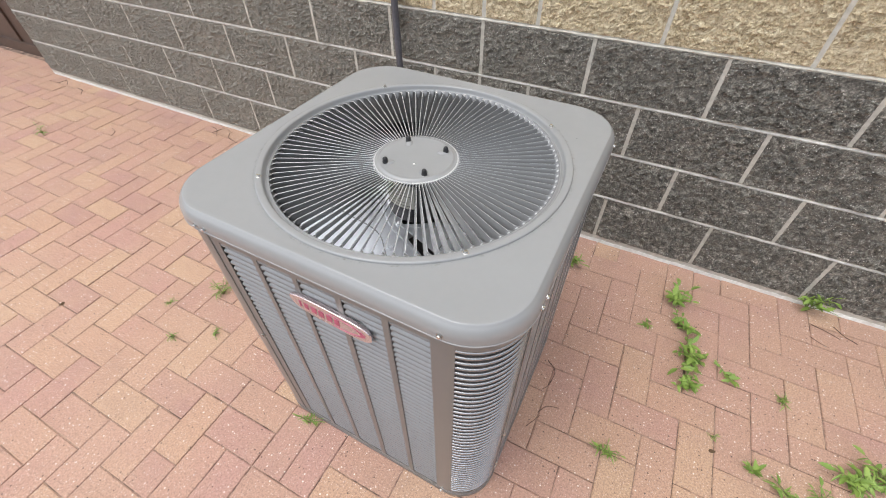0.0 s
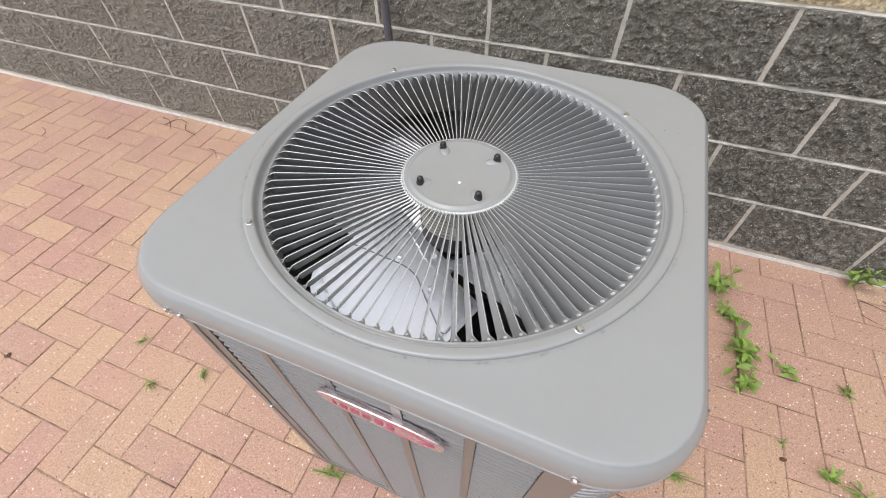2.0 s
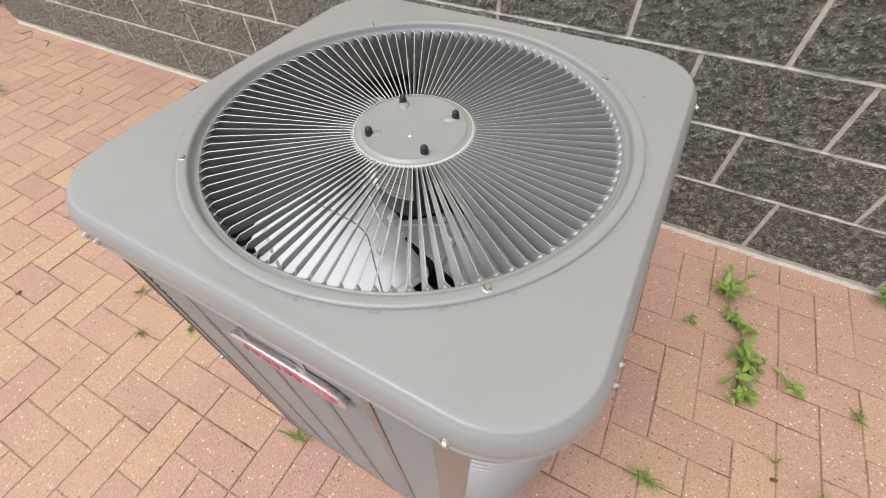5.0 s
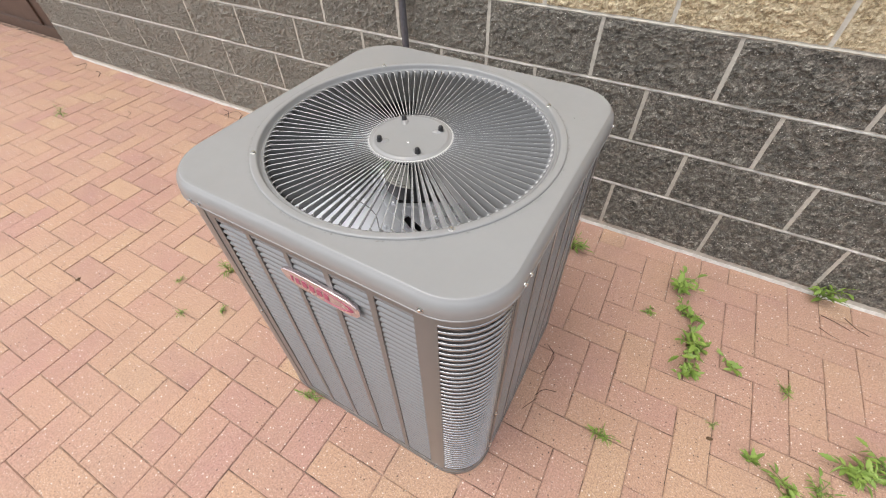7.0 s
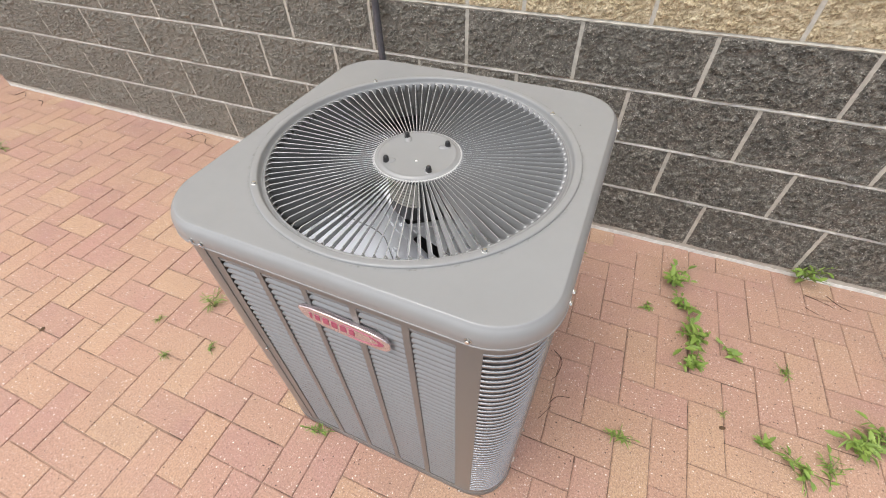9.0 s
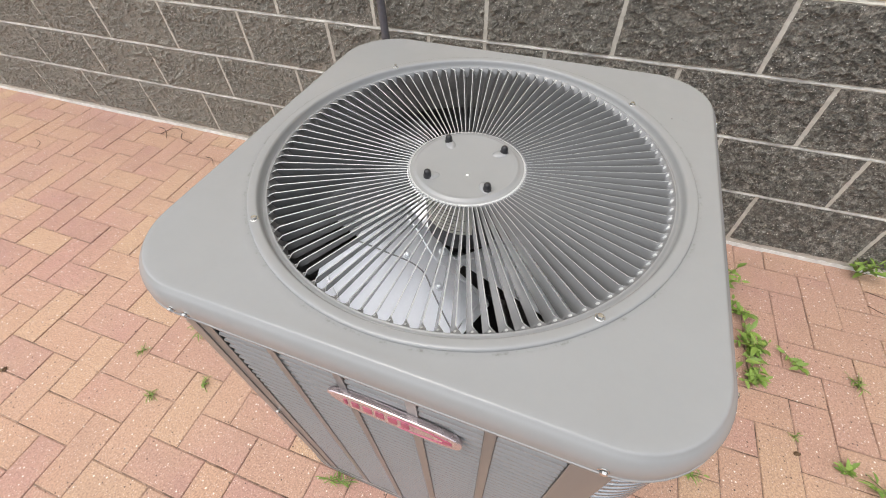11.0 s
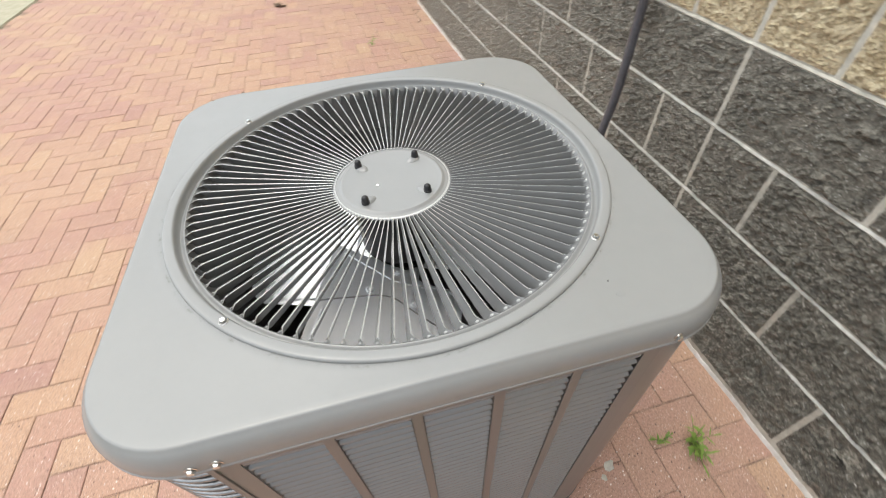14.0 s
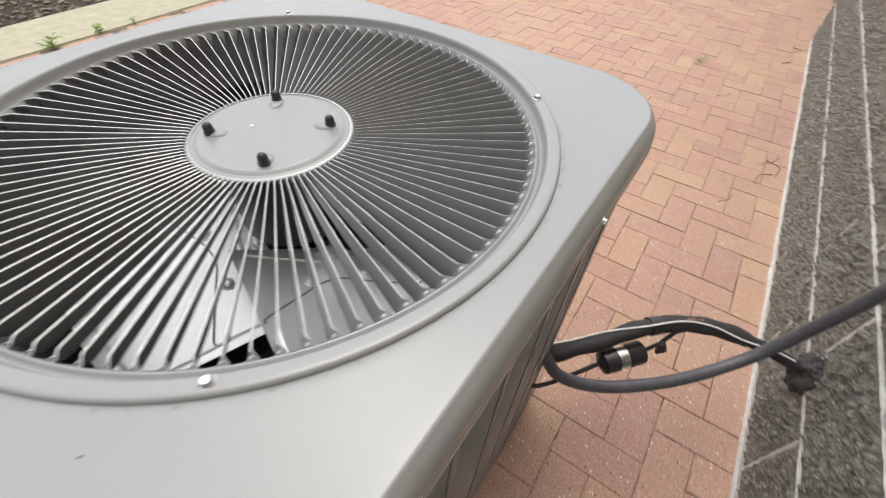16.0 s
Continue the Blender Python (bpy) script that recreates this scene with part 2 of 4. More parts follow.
M_JOINT = make_plain("toplit_mortar", (0.44, 0.425, 0.385), (0.70, 0.685, 0.64), 60.0, 0.85, 0.6, 0.002)
M_CAULK = make_plain("white_sealant", (0.62, 0.60, 0.56), (0.86, 0.85, 0.82), 45.0, 0.7, 0.5, 0.004)
M_CONCRETE = make_plain("kerb_concrete", (0.36, 0.335, 0.235), (0.49, 0.455, 0.34), 14.0, 0.9, 0.4, 0.003)
M_SOIL = make_plain("dark_bed_soil", (0.035, 0.026, 0.018), (0.09, 0.07, 0.05), 18.0, 0.95, 0.9, 0.02)
M_GRAVEL = make_plain("bed_gravel", (0.10, 0.070, 0.045), (0.34, 0.28, 0.20), 9.0, 0.85, 0.4, 0.004)
M_DOOR = make_plain("brown_painted_door", (0.075, 0.048, 0.036), (0.105, 0.068, 0.052), 9.0, 0.5, 0.15)
M_LEAF = make_leaf("weed_leaf", (0.10, 0.195, 0.026), (0.33, 0.45, 0.095))
M_STEM = make_leaf("weed_stem", (0.13, 0.19, 0.045), (0.20, 0.17, 0.08))
M_TWIG = make_plain("dry_twig", (0.045, 0.026, 0.018), (0.10, 0.06, 0.04), 60.0, 0.9)
M_DRYLEAF = make_plain("dry_leaf", (0.09, 0.05, 0.025), (0.16, 0.10, 0.05), 60.0, 0.8)
M_SEALANT = make_rubber("dark_foam_sealant", (0.045, 0.042, 0.040), 0.9)


# ---------- mesh helpers ----------
def mesh_of(name, verts, faces, material, smooth=False):
    me = bpy.data.meshes.new(name)
    me.from_pydata([tuple(v) for v in verts], [], faces)
    me.materials.append(material)
    if smooth:
        me.polygons.foreach_set("use_smooth", [True] * len(me.polygons))
        me.set_sharp_from_angle(angle=radians(42))
    me.update()
    return me


def add(name, me, parent=None, m=None, label=""):
    ob = new(name, me)
    if parent is not None:
        ob.parent = parent
    if m is not None:
        ob.matrix_basis = m
    if label:
        ob["label"] = label
    return ob


def loft(loops, closed=True, caps=(False, False)):
    """Verts and faces of loops of equal length, one after another."""
    n = len(loops[0])
    verts = [p for loop in loops for p in loop]
    faces = []
    for a in range(len(loops) - 1):
        for b in range(n if closed else n - 1):
            c = (b + 1) % n
            faces.append((a * n + b, a * n + c, (a + 1) * n + c, (a + 1) * n + b))
    if caps[0]:
        faces.append(tuple(reversed(range(n))))
    if caps[1]:
        faces.append(tuple(range((len(loops) - 1) * n, len(loops) * n)))
    return verts, faces


def revolve(profile, n=64, caps=(False, False)):
    return loft([[(r * math.cos(2 * math.pi * k / n), r * math.sin(2 * math.pi * k / n), z) for k in range(n)] for r, z in profile], True, caps)


def box(x0, x1, y0, y1, z0, z1, bevel=0.0):
    bm = bmesh.new()
    bmesh.ops.create_cube(bm, size=1.0)
    for v in bm.verts:
        v.co = ((x0 + x1) / 2 + v.co.x * (x1 - x0), (y0 + y1) / 2 + v.co.y * (y1 - y0), (z0 + z1) / 2 + v.co.z * (z1 - z0))
    if bevel:
        bmesh.ops.bevel(bm, geom=bm.edges[:], offset=bevel, segments=2, affect="EDGES", clamp_overlap=True)
    vs = [v.co.copy() for v in bm.verts]
    bm.verts.index_update()
    fs = [tuple(v.index for v in f.verts) for f in bm.faces]
    bm.free()
    return vs, fs


def joined(*parts):
    verts, faces = [], []
    for vs, fs in parts:
        k = len(verts)
        verts += list(vs)
        faces += [tuple(i + k for i in f) for f in fs]
    return verts, faces


def smooth_line(points, steps=8):
    """Catmull-Rom through points."""
    p = [Vector(q) for q in points]
    p = [p[0] * 2 - p[1]] + p + [p[-1] * 2 - p[-2]]
    out = []
    for a, b, c, d in zip(p, p[1:], p[2:], p[3:]):
        for s in range(steps):
            t = s / steps
            out.append(0.5 * ((2 * b) + (c - a) * t + (2 * a - 5 * b + 4 * c - d) * t * t + (3 * b - a - 3 * c + d) * t ** 3))
    return out + [p[-2]]


def tube(points, radius, n=12, lumps=0.0, ends=True):
    """A round tube along points; radius may be a list."""
    loops, side = [], None
    for i, q in enumerate(points):
        d = (points[min(i + 1, len(points) - 1)] - points[max(i - 1, 0)]).normalized()
        if side is None:
            side = d.orthogonal().normalized()
        side = (side - d * side.dot(d)).normalized()
        up = d.cross(side)
        r = radius[i] if isinstance(radius, (list, tuple)) else radius
        ring = []
        for k in range(n):
            a = 2 * math.pi * k / n
            o = side * math.cos(a) + up * math.sin(a)
            ring.append(q + o * r * (1 + lumps * noise.noise((q + o * r) * 35)))
        loops.append(ring)
    return loft(loops, True, (ends, ends))


# ---------- ground ----------
MOD, X0, Y0 = 0.1035, 0.0215, 0.0085      # paver module and the corner of its grid
ground = tagged(add("ground", mesh_of("ground", *box(-60, 60, -70, 25, -0.40, -0.06), M_SOIL)), "brown bare earth reaching to the horizon", "ground", kind="structure")
pavement = tagged(add("pavement", mesh_of("pavement", *box(-12, 6, -3.885, 0.35, -0.055, -0.0034), M_SAND)),
                  "red and tan clay pavers laid in herringbone", "pavement", kind="structure")

# kerb of concrete slabs along the far edge, and the planting bed behind it
kerb = tagged(new("kerb"), "pale concrete edging strip beside the pavers", "kerb", kind="structure")
for k in range(9):
    x = -12 + 2.0 * k
    add("kerb_slab", mesh_of("kerb_slab", *box(x + 0.004, x + 1.996, -4.46, -3.89, -0.08, 0.012, 0.008), M_CONCRETE), kerb)
bed = tagged(add("planting_bed", mesh_of("planting_bed", *box(-12, 6, -9, -4.465, -0.08, -0.022), M_SOIL)), "dark soil of a planting bed", "planting bed", kind="structure")
rng = random.Random(5)
gv, gf = [], []
for _ in range(4200):
    x, y, s = rng.uniform(-7, 2), -4.5 - abs(rng.gauss(0, 0.9)), rng.uniform(0.006, 0.026)
    base = len(gv)
    rot = Euler((rng.uniform(0, 3), rng.uniform(0, 3), rng.uniform(0, 3))).to_matrix()
    for p in ((1, 0, 0), (-1, 0, 0), (0, 1, 0), (0, -1, 0), (0, 0, 1), (0, 0, -1), (0.6, 0.6, 0.5), (-0.6, 0.5, 0.6), (0.5, -0.6, 0.6)):
        q = rot @ Vector([c * rng.uniform(0.7, 1.1) for c in p])
        gv.append((x + q.x * s, y + q.y * s, -0.015 + q.z * s * 0.6))
    gf += [tuple(base + i for i in t) for t in ((0, 6, 2), (0, 6, 4), (6, 2, 4), (1, 7, 2), (1, 7, 4), (7, 2, 4), (0, 8, 3), (0, 8, 4), (8, 3, 4), (1, 3, 4), (0, 2, 5), (2, 1, 5), (1, 3, 5), (3, 0, 5))]
tagged(add("gravel", mesh_of("gravel", gv, gf, M_GRAVEL)), "loose brown litter and stones lying on a bed", "gravel", kind="stuff")


# ---------- block wall ----------
BX, BZ, J0 = 0.4064, 0.2032, 0.045
WALL_X0, WALL_X1 = -4.02, 6.0
wall = tagged(new("wall_north"), "split-face block wall, charcoal courses below tan", "wall", kind="structure")
add("mortar", mesh_of("mortar", *box(WALL_X0, WALL_X1, -0.0015, 0.20, -0.05, J0 + BZ * 16, 0.0), M_MORTAR), wall, label="pale grey mortar bed")


def block_mesh(width, seed, material, rough, nx, nz, height=BZ - 0.0078):
    w, h = width - 0.0082, height
    verts, faces = [], []
    for j in range(nz + 1):
        for i in range(nx + 1):
            u, v = i / nx, j / nz
            x, z = (u - 0.5) * w, (v - 0.5) * h
            edge = min(u * w, (1 - u) * w, v * h, (1 - v) * h)
            p = Vector((x * 46 + seed * 9.1, seed * 3.3, z * 52))
            f = noise.turbulence(p, 5, False, noise_basis="PERLIN_ORIGINAL", amplitude_scale=0.72, frequency_scale=2.1)
            lump = noise.noise(p * 0.22)
            rise = min(1.0, edge / 0.010)
            y = -0.0024 - rise * max(0.0005, 0.0030 + rough * (f * 0.42 + lump * 0.2))
            if edge < 1e-6:
                y = 0.004
                x += 0.0036 * noise.noise(p * 2.6)
                z += 0.0036 * noise.noise(p * 2.9 + Vector((5, 5, 5)))
            verts.append((x, y, z))
    for j in range(nz):
        for i in range(nx):
            a = j * (nx + 1) + i
            faces.append((a, a + 1, a + nx + 2, a + nx + 1))
    return mesh_of("block", verts, faces, material)


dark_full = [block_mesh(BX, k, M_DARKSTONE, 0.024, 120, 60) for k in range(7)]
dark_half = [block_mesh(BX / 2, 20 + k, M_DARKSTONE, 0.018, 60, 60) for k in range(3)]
tan_full = [block_mesh(BX, 40 + k, M_TANSTONE, 0.018, 120, 60) for k in range(5)]
tan_half = [block_mesh(BX / 2, 60 + k, M_TANSTONE, 0.013, 48, 48) for k in range(2)]
tan_far = [block_mesh(BX, 70 + k, M_TANSTONE, 0.012, 16, 8) for k in range(2)]
rng = random.Random(11)
for course in range(1, 15):
    z = J0 + BZ * (course - 0.5)
    half = course % 2 == 1
    cuts = []
    k = -9.5 if half else -9.0
    while k * BX < WALL_X1 - 0.5:
        cuts.append(k)
        k += 1
    if half:
        cuts.append(-1.0)                 # the control joint runs straight up through all courses
    cuts = [WALL_X0 / BX] + sorted(c for c in cuts if c > WALL_X0 / BX + 0.2)
    for a, b in zip(cuts, cuts[1:]):
        w = b - a
        full, part_block = (dark_full, dark_half) if course <= 4 else (tan_full, tan_half)
        if course > 6:
            full = tan_far
        me = rng.choice(full) if w > 0.8 else rng.choice(part_block)
        size = w / (1.0 if w > 0.8 else 0.5)
        flip = rng.choice((1, -1))
        deep = 0.018 if course == 1 else 0.0      # the lowest course reaches down to the pavers
        m = Matrix.Translation(((a + b) / 2 * BX, 0, z - deep / 2)) @ Matrix.Diagonal((size, 1, 1 + deep / BZ, 1))
        if flip < 0:
            m = m @ Matrix.Rotation(math.pi, 4, "Y")
        add("block", me, wall, m)

# raised, whitish bed joints between the courses; light from above is in their tone
for course in range(1, 6):
    z0 = J0 + BZ * course
    strip = []
    for k in range(1800):
        x = WALL_X0 + 0.006 + k * (WALL_X1 - WALL_X0 - 0.012) / 1799
        a = 0.0016 * noise.noise(Vector((x * 22, course * 5.1, 0))) + 0.0013 * noise.noise(Vector((x * 90, course * 3.7, 4)))
        b = 0.0018 * noise.noise(Vector((x * 30, course * 2.3, 9))) + 0.0012 * noise.noise(Vector((x * 110, course * 7.1, 2)))
        strip.append([(x, 0.002, z0 + 0.0036), (x, -0.0020, z0 + 0.0026 + a), (x, -0.0048 + b, z0 + 0.0006), (x, -0.0064 + b, z0 - 0.0014 + a), (x, -0.0040, z0 - 0.0030 + b), (x, 0.002, z0 - 0.0038)])
    # course 4 takes the greyer mortar for the shadow under the tan blocks
    add("bed_joint", mesh_of("bed_joint", *loft(strip, True, (True, True)), M_MORTAR if course == 4 else M_JOINT, True), wall, label="rough whitish mortar bed joint")

# sealant bead along the foot of the wall
bead = []
for k in range(900):
    x = WALL_X0 + 0.01 + k * (WALL_X1 - WALL_X0 - 0.02) / 899
    a = 0.004 * noise.noise(Vector((x * 9, 0, 0))) + 0.0035 * noise.noise(Vector((x * 40, 3, 0)))
    bead.append([(x, 0.004, 0.016 + a), (x, -0.0026, 0.015 + a), (x, -0.0042 + a * 0.5, 0.010 + a * 0.6), (x, -0.0050 + a * 0.5, 0.003 + a * 0.4), (x, -0.0060 + a * 0.9, -0.004), (x, 0.004, -0.02)])
tagged(add("trim", mesh_of("sealant_bead", *loft(bead, True, (True, True)), M_CAULK, True)), "white sealant bead along the foot of the wall", "trim", kind="structure")

# unseen wall added behind the camera to block low sky light from the south
tagged(add("wall_south", mesh_of("wall_south", *box(-14, 10, -8.4, -8.2, -0.08, 1.8), M_DARKSTONE)), "plain charcoal wall added out of view to block low sky", "wall", kind="structure")

# the recessed brown door past the wall's end, and the wall beyond it
door = tagged(new("door_1"), "dark brown panelled door set back in the wall", "door", kind="structure")
add("kick_rail", mesh_of("kick_rail", *box(-6.30, -4.03, 0.150, 0.20, -0.005, 0.085, 0.004), M_DOOR), door)
for a, b in ((-6.30, -5.52), (-5.45, -4.72), (-4.68, -4.03)):
    add("door_panel", mesh_of("door_panel", *box(a, b, 0.176, 0.20, 0.085, 2.1), M_DOOR), door)
for a in (-6.36, -5.52, -4.72):
    add("door_stile", mesh_of("door_stile", *box(a + 0.002, a + 0.05, 0.160, 0.195, 0.087, 2.1, 0.004), M_DOOR), door)
add("mortar", mesh_of("mortar_far", *box(-11.0, -6.4, 0.0, 0.20, -0.05, J0 + BZ * 16), M_MORTAR), wall)
add("mortar", mesh_of("lintel", *box(-6.4, WALL_X0, 0.0, 0.20, 2.12, J0 + BZ * 16), M_MORTAR), wall)
for course in range(1, 6):
    for k in range(11):
        c = -6.4 - BX * (k + (0.5 if course % 2 else 1.0))
        add("block", dark_full[(k + course) % 7] if course <= 4 else tan_far[k % 2], wall, Matrix.Translation((c, 0, J0 + BZ * (course - 0.5))))


# ---------- air conditioner ----------
CX, CY = -0.197, -0.876
ac = tagged(new("air_conditioner"), "grey outdoor condenser with round fan guard on brick pavers", "air conditioner")
ac.matrix_basis = pose(CX, CY, 0.0, 0, 0, -1.1)
NA = 240


def square_ring(half, rad, z, n=NA):
    """A rounded square as a loop of points at even angles."""
    out = []
    for k in range(n):
        a = 2 * math.pi * (k + 0.5) / n
        c, s = abs(math.cos(a)), abs(math.sin(a))
        big, small = max(c, s), min(c, s)
        r = half / big
        if r * small > half - rad:
            q = half - rad
            b = q * (c + s)
            r = b + math.sqrt(max(b * b - (2 * q * q - rad * rad), 0))
        out.append((r * math.cos(a), r * math.sin(a), z))
    return out


def circle_ring(r, z, n=NA):
    return [(r * math.cos(2 * math.pi * (k + 0.5) / n), r * math.sin(2 * math.pi * (k + 0.5) / n), z) for k in range(n)]


TOP = 0.8605
cover = [circle_ring(0.3086, 0.834), circle_ring(0.3092, 0.840), circle_ring(0.3200, 0.844), circle_ring(0.3250, 0.8555), circle_ring(0.3290, TOP - 0.0030), circle_ring(0.3420, TOP - 0.0026),
         square_ring(0.3500, 0.0955, TOP - 0.0010), square_ring(0.3565, 0.1020, TOP), square_ring(0.3580, 0.1035, TOP - 0.0002), square_ring(0.3594, 0.1049, TOP - 0.0010), square_ring(0.3602, 0.1057, TOP - 0.0022)]
for k in range(1, 9):
    # the pressed skirt leaves the flat top at a crease and rolls down to the lip
    a = radians(38 + 52 * k / 8)
    f = (math.sin(a) - math.sin(radians(38))) / (1 - math.sin(radians(38)))
    cover.append(square_ring(0.3602 + 0.0113 * f, 0.1057 + 0.0114 * f, 0.8340 + (TOP - 0.8362) * math.cos(a) / math.cos(radians(38))))
cover += [square_ring(0.3716, 0.1171, 0.8250), square_ring(0.3726, 0.1181, 0.8243), square_ring(0.3728, 0.1183, 0.8222), square_ring(0.3718, 0.1173, 0.8212),
          square_ring(0.3670, 0.1125, 0.8216), square_ring(0.3670, 0.1125, 0.8350)]
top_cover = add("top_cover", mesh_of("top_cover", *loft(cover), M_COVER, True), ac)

# fan guard: pressed flange, twisted vanes and hub plate
guard = new("fan_guard")
guard.parent = ac
guard.matrix_basis = Matrix.Translation((0, 0, -0.004))
guard["label"] = "round grey steel grille of radial twisted vanes"
ring = [(0.3322, 0.8612), (0.3323, 0.8626), (0.3318, 0.8642), (0.3306, 0.8654), (0.3290, 0.8658), (0.3262, 0.8655), (0.3200, 0.8652), (0.3184, 0.8646), (0.3172, 0.8630), (0.3164, 0.8604), (0.3158, 0.8568), (0.3150, 0.8536), (0.3138, 0.8520), (0.3122, 0.8517),
        (0.3106, 0.8526), (0.3092, 0.8540), (0.3080, 0.8545), (0.3066, 0.8542), (0.3064, 0.8532), (0.3086, 0.8532), (0.3112, 0.8506), (0.3140, 0.8506), (0.3162, 0.8530), (0.3174, 0.8590), (0.3190, 0.8632), (0.3300, 0.8640)]
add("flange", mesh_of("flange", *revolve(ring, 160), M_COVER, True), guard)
NV = 100
R0, R1 = 0.0905, 0.3068


def vane_z(r):
    return 0.8430 + (0.8540 - 0.8430) * (r - R0) / (R1 - R0)


VANE_TILT = 71.0
loops = []
for k in range(73):
    t = k / 72
    t = t * t * (3 - 2 * t) * 0.75 + t * 0.25
    r = R0 + (R1 - R0) * t
    w = 2 * math.pi * r / NV * 0.5 * 0.98
    ease = max(0.0, min(1.0, (r - R0) / 0.008, (R1 - 0.0004 - r) / 0.0105))
    ease = math.sin(math.pi / 2 * ease) ** (0.9 if r > 0.2 else 1.5)
    tilt = radians(VANE_TILT) * ease
    dz = -0.92 * w * math.sin(tilt)
    wy, wz = math.cos(tilt) * w, math.sin(tilt) * w
    ny, nz = -math.sin(tilt) * 0.0008, math.cos(tilt) * 0.0008
    bow = 0.10 * w * math.sin(tilt)
    lip = 0.65 + 0.15 * ease
    z = vane_z(r) + dz
    loops.append([(r, -wy + ny, z - wz + nz), (r, ny - bow * 0.25, z + nz + bow * 0.25), (r, wy + ny * lip, z + wz + nz * lip), (r, wy - ny * lip, z + wz - nz * lip), (r, -ny - bow * 0.25, z - nz + bow * 0.25), (r, -wy - ny, z - wz - nz)])
vane_shape = loft(loops, True, (True, True))
# a small raised spot where each vane folds out, painted bright as its highlight
fold = min(loops, key=lambda ring: abs(ring[0][0] - 0.3020))
mid, high, back = Vector(fold[1]), Vector(fold[2]), Vector(min(loops, key=lambda ring: abs(ring[0][0] - 0.2990))[1])
across, along = (high - mid).normalized(), (mid - back).normalized()
up = along.cross(across).normalized()
up = up if up.z > 0 else -up
bead_at = mid.lerp(high, 0.45)
tip_glint = loft([[tuple(bead_at + along * (0.0028 * c * math.cos(a)) + across * (0.0024 * c * math.sin(a)) + up * (0.0010 * h - 0.0001)) for a in [2 * math.pi * k / 12 for k in range(12)]]
              for c, h in ((1.0, 0.0), (0.85, 0.55), (0.55, 0.88), (0.08, 1.0))], True, (False, True))
vane_mesh = mesh_of("vane", *joined(vane_shape, tip_glint), M_VANE, True)
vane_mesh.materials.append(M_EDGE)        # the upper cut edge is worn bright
vane_mesh.materials.append(M_TIP_GLINT)
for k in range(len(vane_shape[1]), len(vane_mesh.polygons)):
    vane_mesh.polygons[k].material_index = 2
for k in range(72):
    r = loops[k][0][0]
    # faces at the hub end take the bright tone too, as a painted highlight
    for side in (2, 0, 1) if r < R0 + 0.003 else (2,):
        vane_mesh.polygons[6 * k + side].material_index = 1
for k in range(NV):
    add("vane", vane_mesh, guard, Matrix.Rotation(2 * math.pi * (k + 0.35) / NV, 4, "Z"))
hub = [(0.0945, 0.8410), (0.0945, 0.8428), (0.0860, 0.8430), (0.0845, 0.8436), (0.0820, 0.8462), (0.0800, 0.8466), (0.0780, 0.8460), (0.0740, 0.8455), (0.001, 0.8455)]
add("hub_plate", mesh_of("hub_plate", *revolve(hub, 96, (False, True)), M_COVER, True), guard)
nut = [(0.0064, 0.8455), (0.0064, 0.8490), (0.0056, 0.8492), (0.0055, 0.8540), (0.0048, 0.8568), (0.0030, 0.8585), (0.0005, 0.8590)]
nut_mesh = mesh_of("cap_nut", *revolve(nut, 20, (False, True)), M_BLACK, True)
emboss = loft([[(x * f, y * f, 0.8455 + h) for x, y in [(0.0135 * math.cos(2 * math.pi * k / 28), 0.0085 * math.sin(2 * math.pi * k / 28)) for k in range(28)]]
               for f, h in ((1.0, 0.00005), (0.88, 0.0013), (0.70, 0.0025), (0.42, 0.0031), (0.05, 0.0033))], True, (False, True))
emboss_mesh = mesh_of("emboss", *emboss, M_COVER, True)
for a in (45, 135, 225, 315):
    c, s = math.cos(radians(a)), math.sin(radians(a))
    add("cap_nut", nut_mesh, guard, Matrix.Translation((0.068 * c, 0.068 * s, 0.0006)), "black domed cap nut")
    add("emboss", emboss_mesh, guard, Matrix.Translation((0.0615 * c, 0.0615 * s, 0)) @ Matrix.Rotation(radians(a - 12), 4, "Z"))
add("centre_stud", mesh_of("centre_stud", *revolve([(0.0024, 0.8455), (0.0022, 0.8462), (0.0012, 0.8466), (0.0003, 0.8467)], 14, (False, True)), M_WIRE, True), guard, Matrix.Translation((0.009, -0.0245, 0)))


def screw_mesh():
    """A hex washer-head screw, head towards +z."""
    washer = revolve([(0.0070, 0.0), (0.0070, 0.0010), (0.0060, 0.0016)], 20)
    hexa = revolve([(0.0047, 0.0012), (0.0047, 0.0046), (0.0041, 0.0054), (0.0006, 0.0054)], 6, (False, True))
    return mesh_of("screw", *joined(washer, hexa), M_ZINC)


screw = screw_mesh()
for a in (45.0, 135.2, 225.2, 315.1):
    add("screw", screw, guard, Matrix.Translation((0.3232 * math.cos(radians(a)), 0.3232 * math.sin(radians(a)), 0.8650)) @ Matrix.Scale(0.8, 4), "bright zinc hex screw")


# cabinet: four sheet panels with louver slots, corner posts, base pan, coil
HP, CR = 0.3625, 0.105
Z_LO, Z_HI, ROWS_N, PITCH = 0.036, 0.7925, 46, 0.0169
SLOTS = [(-0.2265, -0.1430), (-0.1305, -0.0470), (-0.0350, 0.0485), (0.0620, 0.1440), (0.1570, 0.2350)]
slat_profile = [(-0.0052, -0.0086), (-0.0016, -0.0078), (-0.0002, -0.0060), (-0.0002, -0.0040), (-0.0018, -0.0014), (-0.0062, 0.0022), (-0.0130, 0.0066), (-0.0140, 0.0061), (-0.0072, 0.0014), (-0.0030, -0.0022), (-0.0014, -0.0046), (-0.0026, -0.0066)]


